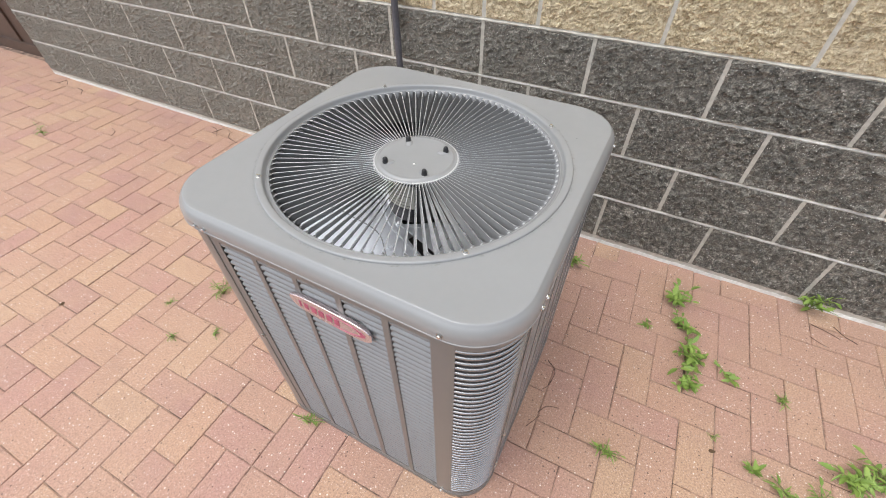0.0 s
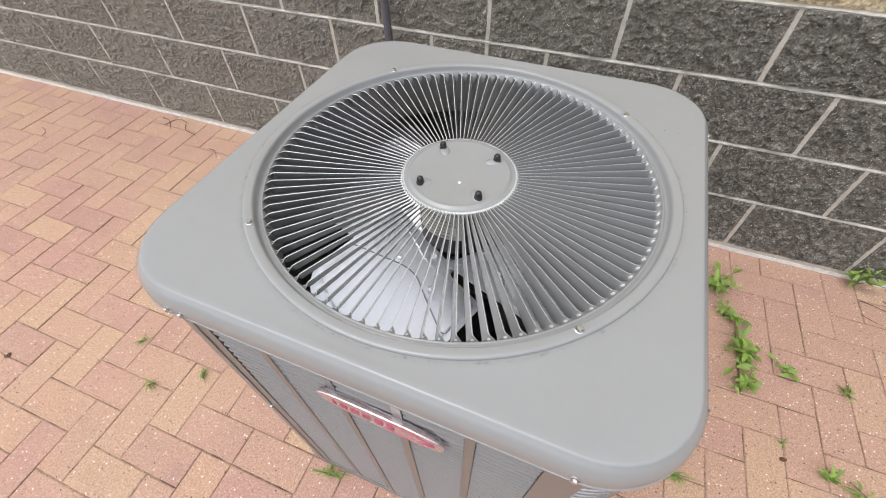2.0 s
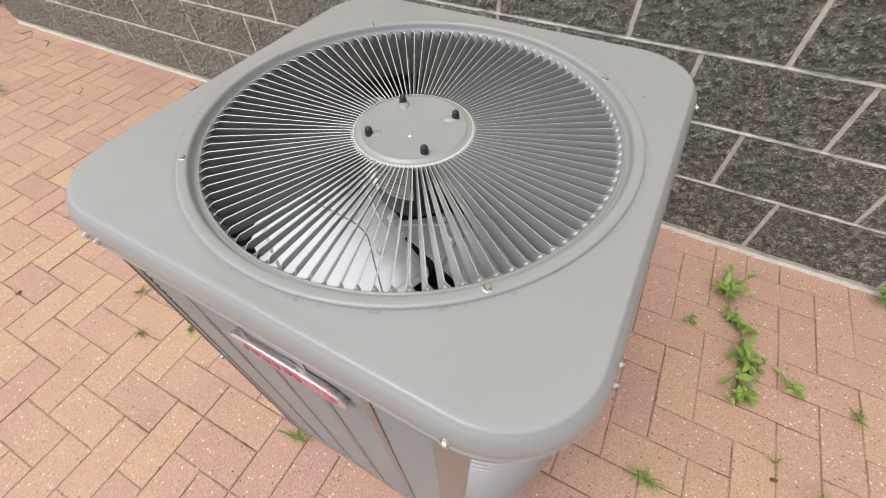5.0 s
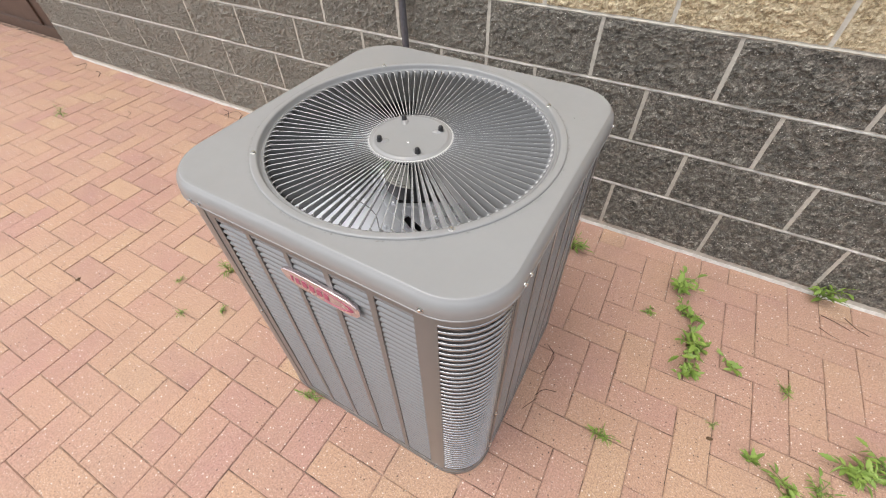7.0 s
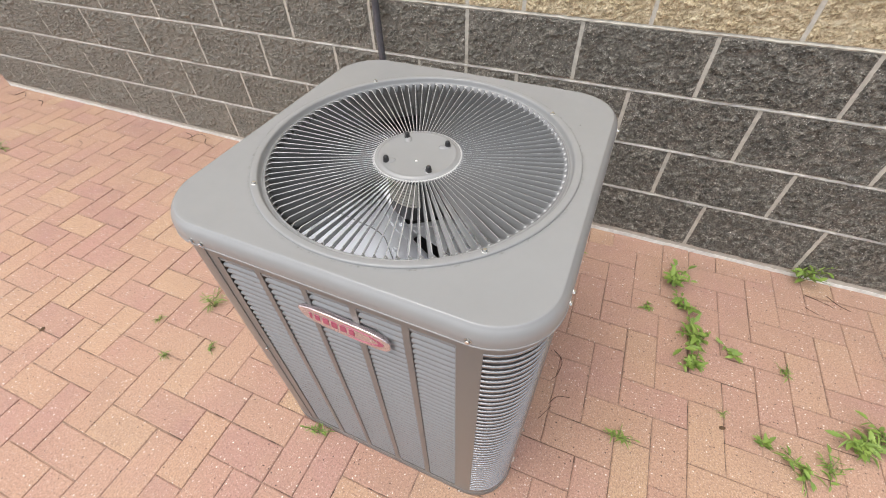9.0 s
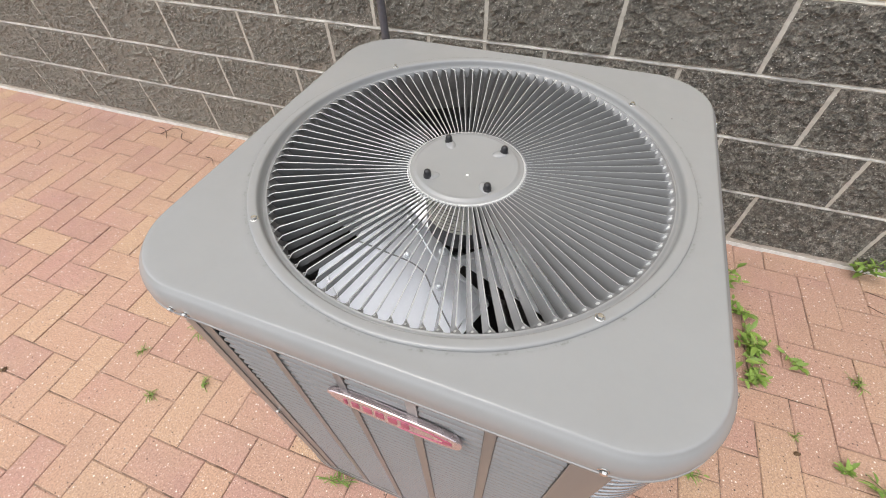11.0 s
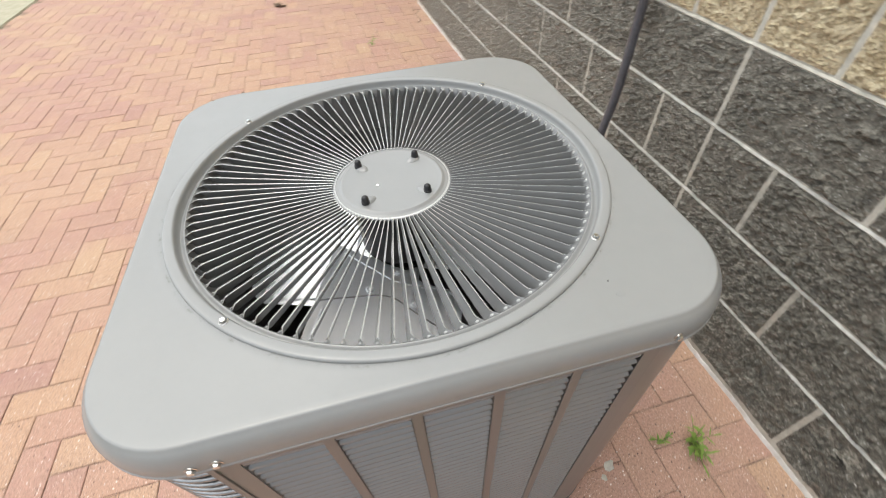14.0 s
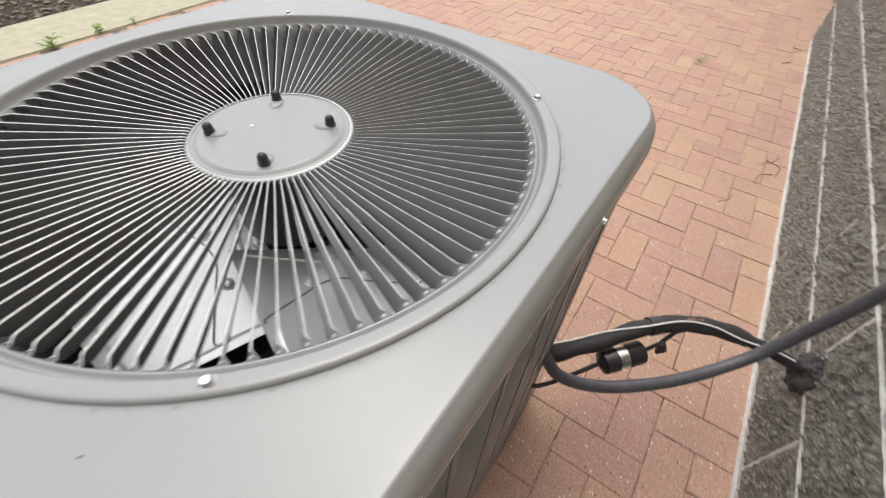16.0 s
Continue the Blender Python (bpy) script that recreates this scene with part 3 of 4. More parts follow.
def panel_mesh():
    """One side, along x, facing -y, with its outer face at y = -HP: a single sheet with the slot columns cut out."""
    edge = HP - CR
    xs = [-edge] + [x for s in SLOTS for x in s] + [edge]
    zs = [0.020, Z_LO, Z_HI, 0.833]
    nx, nz = len(xs), len(zs)
    verts = [(x, y, z) for y in (-HP, -HP + 0.0012) for z in zs for x in xs]

    def at(i, j, back):
        return back * nx * nz + j * nx + i

    def solid(i, j):
        return 0 <= i < nx - 1 and 0 <= j < nz - 1 and not (j == 1 and i % 2 == 1)

    faces = []
    for i in range(nx - 1):
        for j in range(nz - 1):
            if not solid(i, j):
                continue
            ring = [(i, j), (i + 1, j), (i + 1, j + 1), (i, j + 1)]
            faces.append(tuple(at(a, b, 0) for a, b in ring))
            faces.append(tuple(at(a, b, 1) for a, b in reversed(ring)))
            for (p, q), (di, dj) in zip(zip(ring, ring[1:] + ring[:1]), ((0, -1), (1, 0), (0, 1), (-1, 0))):
                if not solid(i + di, j + dj):
                    faces.append((at(*q, 0), at(*p, 0), at(*p, 1), at(*q, 1)))
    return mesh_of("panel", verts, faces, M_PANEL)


def slat(a, b):
    return loft([[(x + s * (0.0030 if o < -0.0025 else 0.0003), -HP - o + 0.0006, z) for o, z in slat_profile] for x, s in ((a + 0.0004, 1), (b - 0.0004, -1))])


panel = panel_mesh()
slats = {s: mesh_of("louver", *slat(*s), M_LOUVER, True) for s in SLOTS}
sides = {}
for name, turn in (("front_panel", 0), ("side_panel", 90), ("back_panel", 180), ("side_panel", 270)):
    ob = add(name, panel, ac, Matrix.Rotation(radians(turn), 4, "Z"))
    sides[turn] = ob
    for s in SLOTS:
        if turn == 0:
            for k in range(ROWS_N - 1):
                add("louver", slats[s], ob, Matrix.Translation((0, 0, Z_LO + PITCH * (k + 0.62))))
        else:
            rows = joined(*[([(x, y, z + Z_LO + PITCH * (k + 0.62)) for x, y, z in slat(*s)[0]], slat(*s)[1]) for k in range(ROWS_N - 1)])
            column = add("louver_column", mesh_of("louver_column", *rows, M_LOUVER, True), ob)
            tagged(column, kind="stuff")


def arc(cx, cy, r, a0, a1, n=14):
    return [(cx + r * math.cos(radians(a0 + (a1 - a0) * k / n)), cy + r * math.sin(radians(a0 + (a1 - a0) * k / n))) for k in range(n + 1)]


def sheet(points, z0, z1):
    """A bent sheet that stands on a line of points (outer face), 1.2 mm thick towards the middle."""
    inner = [(x * 0.9965, y * 0.9965) for x, y in points]
    ring = [p for p in points] + inner[::-1]
    return loft([[(x, y, z) for x, y in ring] for z in (z0, z1)], True, (True, True))


q = HP - CR
for turn in (0, 90, 180):
    # solid posts at three corners
    a = [(x, y) for x, y in arc(q, q, CR, 0, 90)]
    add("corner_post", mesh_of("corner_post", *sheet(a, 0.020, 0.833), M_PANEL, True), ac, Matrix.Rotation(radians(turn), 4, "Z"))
# the open corner: curved slats with a thin rail above and below
corner_slats = new("corner_guard")
corner_slats.parent = ac
corner_slats["label"] = "rounded corner of stacked grey guard slats"
for z0, z1 in ((0.020, Z_LO + 0.002), (0.795, 0.833)):
    add("rail", mesh_of("rail", *sheet(arc(q, -q, CR, -90, 0), z0, z1), M_PANEL, True), corner_slats)
add("corner_edge", mesh_of("corner_edge", *sheet(arc(q, -q, CR, -90, -79), 0.020, 0.833), M_PANEL, True), corner_slats)
bead_profile = [(-0.0008 + 0.0032 * math.cos(math.pi * k / 6), 0.0031 * math.sin(math.pi * k / 6)) for k in range(12)]
curved = loft([[(q + (CR - 0.002 + o) * math.cos(radians(-79 + 79 * k / 16)), -q + (CR - 0.002 + o) * math.sin(radians(-79 + 79 * k / 16)), z) for o, z in bead_profile] for k in range(17)], True, (True, True))
curved_mesh = mesh_of("guard_slat", *curved, M_ROD, True)
for k in range(ROWS_N - 1):
    add("guard_slat", curved_mesh, corner_slats, Matrix.Translation((0, 0, Z_LO + PITCH * (k + 0.55))))
# a folded seam beside the corner on the side panel
add("seam", mesh_of("seam", *box(HP - 0.001, HP + 0.0016, -0.252, -0.2485, 0.02, 0.825, 0.0006), M_PANEL), ac)
add("seam", mesh_of("seam", *box(-0.252, -0.2485, -HP - 0.0016, -HP + 0.001, 0.02, 0.825, 0.0006), M_PANEL), ac)

pan = [square_ring(0.3632, 0.1055, 0.002), square_ring(0.3645, 0.107, 0.004), square_ring(0.3645, 0.107, 0.022), square_ring(0.3636, 0.106, 0.0235), square_ring(0.3560, 0.098, 0.024)]
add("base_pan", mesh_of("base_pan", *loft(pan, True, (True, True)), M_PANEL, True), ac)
coil = [square_ring(0.340, 0.130, 0.024), square_ring(0.340, 0.130, 0.815), square_ring(0.314, 0.110, 0.815), square_ring(0.314, 0.110, 0.030)]
add("coil", mesh_of("coil", *loft(coil, True, (False, True)), M_COIL, True), ac, label="dusty finned condenser coil")
add("shroud", mesh_of("shroud", *revolve([(0.3066, 0.8500), (0.3062, 0.8300), (0.3040, 0.7700), (0.3085, 0.7600), (0.3095, 0.7600), (0.3060, 0.7720), (0.3082, 0.8500)], 96), M_INSIDE, True), ac)
add("compressor", mesh_of("compressor", *revolve([(0.085, 0.03), (0.09, 0.06), (0.09, 0.30), (0.075, 0.345), (0.03, 0.36), (0.002, 0.362)], 40, (False, True)), M_MOTOR, True), ac, Matrix.Translation((0.02, 0.03, 0)))

# dirt on the cover: a dark speck and a dried drop
add("dirt_speck", mesh_of("dirt_speck", *revolve([(0.0012, TOP - 0.0026), (0.0009, TOP - 0.0018), (0.0002, TOP - 0.0017)], 9, (False, True)), M_BLACK), ac, Matrix.Translation((0.2948, 0.2086, 0)))
drop = loft([[(f * (0.0048 + 0.0012 * noise.noise(Vector((math.cos(a), math.sin(a), 1.7)) * 1.6)) * math.cos(a), 1.25 * f * (0.0048 + 0.0012 * noise.noise(Vector((math.cos(a), math.sin(a), 5.2)) * 1.6)) * math.sin(a), TOP + h) for a in [2 * math.pi * k / 20 for k in range(20)]]
             for f, h in ((1.0, -0.0026), (0.9, -0.00172), (0.3, -0.00168))], True, (False, True))
add("dried_drop", mesh_of("dried_drop", *drop, M_COVER), ac, Matrix.Translation((0.3162, 0.2132, 0)))

# screws on the skirt of the cover and near the foot
for u, z in ((-0.232, 0.832), (-0.254, 0.8325), (0.257, 0.834)):
    add("screw", screw, ac, Matrix.Translation((u, -0.3715, z)) @ Matrix.Scale(0.8, 4) @ pose(0, 0, 0, 90, 0, 0))
for v, z in ((-0.254, 0.833), (-0.231, 0.833), (0.257, 0.835)):
    add("screw", screw, ac, Matrix.Translation((0.3715, v, z)) @ Matrix.Scale(0.8, 4) @ pose(0, 0, 0, 90, 0, 90))
for u, z in ((-0.098, 0.833), (0.2, 0.833)):
    add("screw", screw, ac, Matrix.Translation((u, 0.3715, z)) @ Matrix.Scale(0.8, 4) @ pose(0, 0, 0, 90, 0, 180))
add("screw", screw, ac, Matrix.Translation((0.250, -0.3646, 0.014)) @ pose(0, 0, 0, 90, 0, 0))
add("screw", screw, ac, Matrix.Translation((-0.250, -0.3630, 0.46)) @ pose(0, 0, 0, 90, 0, 0))
for z in (0.30, 0.085, 0.06):
    add("screw", screw, ac, Matrix.Translation((0.3630, -0.247, z)) @ pose(0, 0, 0, 90, 0, 90))

# badge: a silver boat-shaped plate with plain red marks
badge = new("badge")
badge.parent = ac
badge["label"] = "silver oval name badge with faded red marks"
badge.matrix_basis = Matrix.Translation((0.026, -0.3705, 0.726)) @ pose(0, 0, 0, 0, 4.0, 0)
out = []
for k in range(48):
    a = 2 * math.pi * k / 48
    c, s = math.cos(a), math.sin(a)
    z = (0.0235 + 0.0030 * c) * abs(s) ** 0.62 * (1 if s > 0 else -1)
    out.append((0.095 * abs(c) ** 0.62 * (1 if c > 0 else -1) + (0.45 * (0.0205 - z) * c * c if c < 0 else 0.0), z))
plate = loft([[(x * f, y, z * f) for x, z in out] for f, y in ((0.965, 0.0078), (0.99, 0.005), (1.0, 0.003), (1.0, 0.0006), (0.985, -0.0006), (0.94, -0.0009))], True, (True, True))
add("plate", mesh_of("plate", *plate, M_BADGE), badge)
for k, (w, h) in enumerate(((0.0050, 0.0170), (0.0100, 0.0165), (0.0120, 0.0185), (0.0120, 0.0185), (0.0125, 0.0185), (0.0110, 0.0185))):
    x = -0.062 + (0.0, 0.014, 0.031, 0.048, 0.066, 0.083)[k]
    add("mark", mesh_of("mark", *box(x - w / 2, x + w / 2, -0.0018, -0.0007, -h / 2, h / 2, 0.0003), M_RED), badge)
sweep = []
for k in range(25):
    a = radians(100 - 190 * k / 24)
    t = 0.0006 + 0.0045 * math.sin(math.pi * k / 24) ** 1.5
    cx, cz = 0.012 + 0.066 * math.cos(a) * (1 if math.cos(a) > 0 else 0.6), 0.0165 * math.sin(a)
    sweep.append([(cx + t, -0.0008, cz), (cx + t, -0.0018, cz), (cx - t, -0.0018, cz), (cx - t, -0.0008, cz)])
add("swoosh", mesh_of("swoosh", *loft(sweep, True, (True, True)), M_RED), badge)

# motor under the hub and the four-bladed fan below it
motor = add("fan_motor", mesh_of("fan_motor", *revolve([(0.002, 0.838), (0.062, 0.838), (0.069, 0.832), (0.069, 0.715), (0.062, 0.706), (0.015, 0.703), (0.015, 0.675), (0.002, 0.675)], 48), M_MOTOR, True), ac, label="black fan motor with a paper label")
lab = loft([[(0.0698 * math.cos(radians(a)), 0.0698 * math.sin(radians(a)), z) for a in range(-135, -62, 4)] for z in (0.751, 0.814)], False)
label = add("label", mesh_of("label", *lab, M_LABEL), motor)
for k in range(6):
    z = 0.758 + 0.0085 * k
    row = loft([[(0.0703 * math.cos(radians(a)), 0.0703 * math.sin(radians(a)), zz) for a in range(-128, -68 - 9 * (k % 3), 4)] for zz in (z, z + 0.0014)], False)
    add("print_bar", mesh_of("print_bar", *row, M_INK), label)

SLOPE = math.tan(radians(25))


def blade_z(u, s):
    return 0.686 - SLOPE * s + 0.96 * s * s


def blade_span(s):
    """Least and greatest distance from the axis of the blade at the offset s."""
    inner = 0.055 + 0.0165 * max(0.0, min(1.0, (s - 0.020) / 0.025)) + 25 * max(0.0, s - 0.100) ** 2
    outer = math.sqrt(0.2865 ** 2 - s * s) - 26.0 * max(0.0, -0.070 - s) ** 2 - 40 * max(0.0, s - 0.096) ** 2
    return inner, outer


loops = []
for i in range(37):
    s = -0.100 + (0.1185 + 0.100) * i / 36
    lo, hi = blade_span(s)
    up = [(lo + (hi - lo) * j / 16, s, blade_z(0, s) + 0.0007) for j in range(17)]
    loops.append([(x, t, z - 0.0014) for x, t, z in up] + list(reversed(up)))
blade_mesh = mesh_of("fan_blade", *loft(loops, True, (True, True)), M_BLADE, True)


def ridge(points, r):
    return tube(smooth_line([(u, s, blade_z(u, s) + 0.0006) for u, s in points], 6), r, 6)


ribs = [ridge([(0.180, -0.088), (0.228, -0.090), (0.2479, -0.0840), (0.2610, -0.0499), (0.2660, -0.0105), (0.2655, 0.027), (0.2590, 0.062), (0.2460, 0.0990), (0.236, 0.108), (0.215, 0.1085), (0.170, 0.1065), (0.1257, 0.1043),
               (0.0920, 0.1045), (0.0785, 0.0960), (0.0765, 0.073), (0.0794, 0.044), (0.0847, 0.0), (0.0741, -0.045), (0.066, -0.085)], 0.0030)]
ridge_mesh = mesh_of("pressed_rib", *joined(*[([(x, y, z - 0.0015) for x, y, z in vs], fs) for vs, fs in ribs]), M_BLADE, True)
lead_mesh = mesh_of("pressed_line", *ridge([(0.178, -0.097), (0.169, -0.0911), (0.1426, -0.0506), (0.1269, -0.0245), (0.1212, -0.0049), (0.1223, 0.0106), (0.1358, 0.0404), (0.158, 0.0924), (0.1600, 0.1030), (0.1550, 0.1070), (0.1406, 0.1055)], 0.0014), M_LEAD, True)
arm_mesh = mesh_of("spider_arm", *box(0.030, 0.072, 0.008, 0.036, 0.6590, 0.6615, 0.0008), M_BLADE)
rivet_mesh = mesh_of("rivet", *revolve([(0.0088, -0.001), (0.0086, 0.0016), (0.0076, 0.0022), (0.0062, 0.0016), (0.0058, 0.0010), (0.0056, 0.0036), (0.0040, 0.0050), (0.0004, 0.0054)], 16, (False, True)), M_BLADE, True)
for a in (-110, -20, 70, 160):
    blade = add("fan_blade", blade_mesh, ac, Matrix.Rotation(radians(a), 4, "Z"), "bright galvanised fan blade")
    add("pressed_rib", ridge_mesh, blade)
    add("pressed_line", lead_mesh, blade)
    add("spider_arm", arm_mesh, blade, label="bright folded steel arm of the fan hub")
    for u, s in ((0.119, -0.033), (0.119, 0.038), (0.064, 0.0015)):
        add("rivet", rivet_mesh, blade, Matrix.Translation((u, s, blade_z(u, s) + 0.0007)) @ Matrix.Rotation(-radians(25), 4, "X"))
add("fan_hub", mesh_of("fan_hub", *revolve([(0.046, 0.676), (0.046, 0.668), (0.020, 0.662), (0.002, 0.662)], 48), M_MOTOR, True), ac)


# ---------- pipes between the unit and the wall ----------
conduit_line = smooth_line([(-0.415, -0.545, 0.365), (-0.424, -0.509, 0.33), (-0.426, -0.475, 0.292), (-0.447, -0.421, 0.273), (-0.495, -0.347, 0.265), (-0.583, -0.249, 0.266), (-0.680, -0.160, 0.288), (-0.722, -0.113, 0.36),
                            (-0.734, -0.088, 0.46), (-0.740, -0.066, 0.58), (-0.750, -0.052, 0.72), (-0.756, -0.046, 0.90), (-0.758, -0.044, 1.15), (-0.758, -0.044, 2.3)], 8)
tagged(add("conduit", mesh_of("conduit", *tube(conduit_line, 0.0135, 16), M_CONDUIT, True)), "dark grey flexible conduit running up the block wall", "conduit")
suction = smooth_line([(-0.455, -0.525, 0.262), (-0.485, -0.496, 0.270), (-0.558, -0.427, 0.285), (-0.633, -0.364, 0.300), (-0.698, -0.293, 0.305), (-0.741, -0.212, 0.300), (-0.759, -0.149, 0.290)], 8)
line_set = tagged(new("refrigerant_line"), "black foam-insulated refrigerant line with worn tape", "refrigerant line")
add("insulation", mesh_of("insulation", *tube(suction, [0.0195 + 0.0012 * math.sin(i * 0.9) for i in range(len(suction))], 16, 0.10), M_FOAM, True), line_set)
thin = smooth_line([(-0.758, -0.155, 0.291), (-0.764, -0.10, 0.284), (-0.766, -0.05, 0.276), (-0.768, -0.01, 0.270)], 8)
add("tape_wrap", mesh_of("tape_wrap", *tube(thin, 0.0145, 14, 0.12), M_FOAM, True), line_set)
strap = [suction[i] for i in (26, 27, 28)]
add("strap", mesh_of("strap", *tube(strap, 0.0222, 14), M_BLACK, True), line_set)
torn = [Vector(p) + Vector((0, 0, 0.0165)) for p in suction[33:38]]
add("torn_patch", mesh_of("torn_patch", *tube(torn, [0.002, 0.0042, 0.003, 0.0046, 0.0018], 8, 0.5), M_COPPER, True), line_set)

liquid = tagged(new("liquid_line"), "thin liquid line with a black filter drier", "liquid line")
pipe_a = smooth_line([(-0.40, -0.525, 0.215), (-0.425, -0.490, 0.22), (-0.48, -0.445, 0.232), (-0.540, -0.400, 0.246)], 6)
pipe_b = smooth_line([(-0.618, -0.332, 0.252), (-0.66, -0.305, 0.258), (-0.705, -0.280, 0.272), (-0.735, -0.235, 0.277), (-0.755, -0.16, 0.272)], 6)
for line in (pipe_a, pipe_b):
    add("pipe", mesh_of("pipe", *tube(line, 0.0050, 10), M_FOAM, True), liquid)
p, r = Vector((-0.530, -0.407, 0.245)), Vector((-0.622, -0.329, 0.252))
d = r - p
prof = [(0.0, 0.006), (0.05, 0.012), (0.09, 0.024), (0.13, 0.0255), (0.20, 0.0245), (0.22, 0.0255), (0.45, 0.0255), (0.78, 0.0255), (0.80, 0.0245), (0.87, 0.0255), (0.91, 0.024), (0.95, 0.012), (1.0, 0.006)]
drier = add("filter_drier", mesh_of("filter_drier", *tube([p + d * t for t, _ in prof], [w * 1.1 for _, w in prof], 24), M_BLACK, True), liquid, label="glossy black filter drier")
add("foil_label", mesh_of("foil_label", *tube([p + d * t for t in (0.36, 0.55)], 0.0285, 24, 0.0, False), M_SILVER, True), drier)
tie = [p + d * 1.33 + Vector((0.0, 0, 0.012)), p + d * 1.36 + Vector((0.004, 0.004, -0.004)), p + d * 1.36 + Vector((0.012, -0.002, -0.018))]
add("tape_tag", mesh_of("tape_tag", *tube(tie, [0.010, 0.012, 0.004], 8, 0.3), M_BLACK, True), liquid)

wire = smooth_line([(-0.480, -0.515, 0.300), (-0.520, -0.478, 0.298), (-0.580, -0.420, 0.308), (-0.628, -0.358, 0.322), (-0.690, -0.288, 0.328), (-0.722, -0.225, 0.320), (-0.738, -0.160, 0.304), (-0.752, -0.10, 0.301), (-0.760, -0.050, 0.292)], 8)
tagged(add("control_wire", mesh_of("control_wire", *tube(wire, 0.0020, 8), M_WIRE, True)), "thin white control wire along the refrigerant line", "wire")

bm = bmesh.new()
bmesh.ops.create_icosphere(bm, subdivisions=4, radius=1.0)
for v in bm.verts:
    k = 1.08 + 0.34 * noise.noise(v.co * 1.7 + Vector((3, 1, 2))) + 0.20 * noise.noise(v.co * 5) + 0.07 * noise.noise(v.co * 13)
    v.co = (-0.772 + v.co.x * 0.040 * k, -0.004 + v.co.y * 0.034 * k, 0.258 + v.co.z * 0.050 * k)
blob = bpy.data.meshes.new("foam_sealant")
bm.to_mesh(blob)
bm.free()
blob.materials.append(M_SEALANT)
tagged(add("foam_sealant", blob), "lump of dark foam sealing the pipe hole in the wall", "sealant")


# ---------- weeds, twigs and leaves ----------
def leaf_mesh(length, width, fold=0.25, droop=0.25, teeth=0.0):
    vs, fs = [], []
    n = 9
    for i in range(n + 1):
        t = i / n
        w = width * (0.06 + 1.75 * t ** 0.75 * (1 - t) ** 0.95) * (1 + teeth * (0.5 if i % 2 else -0.5))
        x, z = length * t, -droop * length * t * t
        vs += [(x, -w, z + fold * w), (x, 0, z), (x, w, z + fold * w)]
    for i in range(n):
        a = 3 * i
        fs += [(a, a + 1, a + 4, a + 3), (a + 1, a + 2, a + 5, a + 4)]
    k = len(vs)
    vs += [(x, y, z - 0.0004) for x, y, z in vs]
    fs += [tuple(i + k for i in reversed(f)) for f in fs]
    return mesh_of("leaf", vs, fs, M_LEAF, True)


BROAD = [leaf_mesh(0.038, 0.0120, 0.30, 0.25, 0.40), leaf_mesh(0.029, 0.0095, 0.3, 0.35, 0.34), leaf_mesh(0.045, 0.0138, 0.30, 0.2, 0.40)]
NARROW = [leaf_mesh(0.036, 0.0042, 0.4, 0.4), leaf_mesh(0.028, 0.0036, 0.4, 0.2)]


def weed(x, y, size, count, leaves, stems, seed, label, spread=1.0, height=1.0):
    g = random.Random(seed)
    ob = tagged(new("weed"), label, "weed", group="weeds in the paver joints")
    ob.matrix_basis = Matrix.Translation((x, y, -0.004))
    stems += stems // 2
    per = max(3, round(count * 3.4) // stems)
    for s in range(stems):
        a, reach = g.uniform(0, 2 * math.pi), g.uniform(0.2, 1.05) * size * spread
        top = Vector((math.cos(a) * reach, math.sin(a) * reach, g.uniform(0.35, 0.9) * size * height))
        mid = Vector((top.x * 0.35, top.y * 0.35, top.z * 0.65))
        line = smooth_line([(0, 0, 0), mid, top], 4)
        add("stem", mesh_of("stem", *tube(line, [0.0018 * (1 - 0.5 * i / len(line)) for i in range(len(line))], 5), M_STEM, True), ob)
        for k in range(per):
            t = 0.35 + 0.65 * (k + 1) / per
            q = line[min(len(line) - 1, int(t * (len(line) - 1)))]
            turn = g.uniform(0, 360) if k < per - 1 else math.degrees(a)
            sc = (size / 0.06) ** 0.6 * g.uniform(0.45, 0.95)
            add("leaf", g.choice(leaves), ob, Matrix.Translation(q) @ pose(0, 0, 0, g.uniform(-25, 25), g.uniform(-50, 15), turn) @ Matrix.Scale(min(sc, 1.05), 4))
    return ob


GREEN = "bright green broad-leaved weed growing from a paver joint"
THIN = "small green narrow-leaved weed growing from a paver joint"
weed(0.575, -0.225, 0.075, 15, BROAD, 4, 1, GREEN)
weed(0.605, -0.335, 0.060, 14, BROAD, 4, 2, GREEN)
weed(0.490, -0.385, 0.026, 7, BROAD, 3, 3, GREEN)
weed(0.640, -0.440, 0.050, 8, BROAD, 3, 4, GREEN)
weed(0.665, -0.500, 0.080, 14, BROAD, 4, 5, GREEN, 1.2, 0.7)
weed(0.775, -0.480, 0.045, 6, BROAD, 3, 6, GREEN)
weed(0.655, -0.590, 0.060, 13, BROAD, 4, 7, GREEN, 1.0, 0.7)
weed(0.945, -0.505, 0.036, 12, NARROW, 5, 8, THIN)
weed(0.740, -0.728, 0.020, 5, NARROW, 3, 9, THIN)
weed(0.445, -0.925, 0.046, 16, NARROW + BROAD[1:2], 6, 10, THIN)
weed(0.850, -0.790, 0.034, 8, BROAD, 3, 11, GREEN)
weed(0.945, -0.815, 0.070, 18, NARROW + BROAD[1:2], 6, 12, GREEN, 0.9, 0.55)
weed(1.020, -0.790, 0.060, 13, NARROW + BROAD[1:2], 5, 13, GREEN, 0.9, 0.55)
weed(1.115, -0.690, 0.100, 30, NARROW + BROAD[:2], 8, 14, GREEN, 0.9, 0.55)
weed(1.190, -0.640, 0.080, 16, NARROW + BROAD[:2], 6, 15, GREEN, 0.9, 0.55)
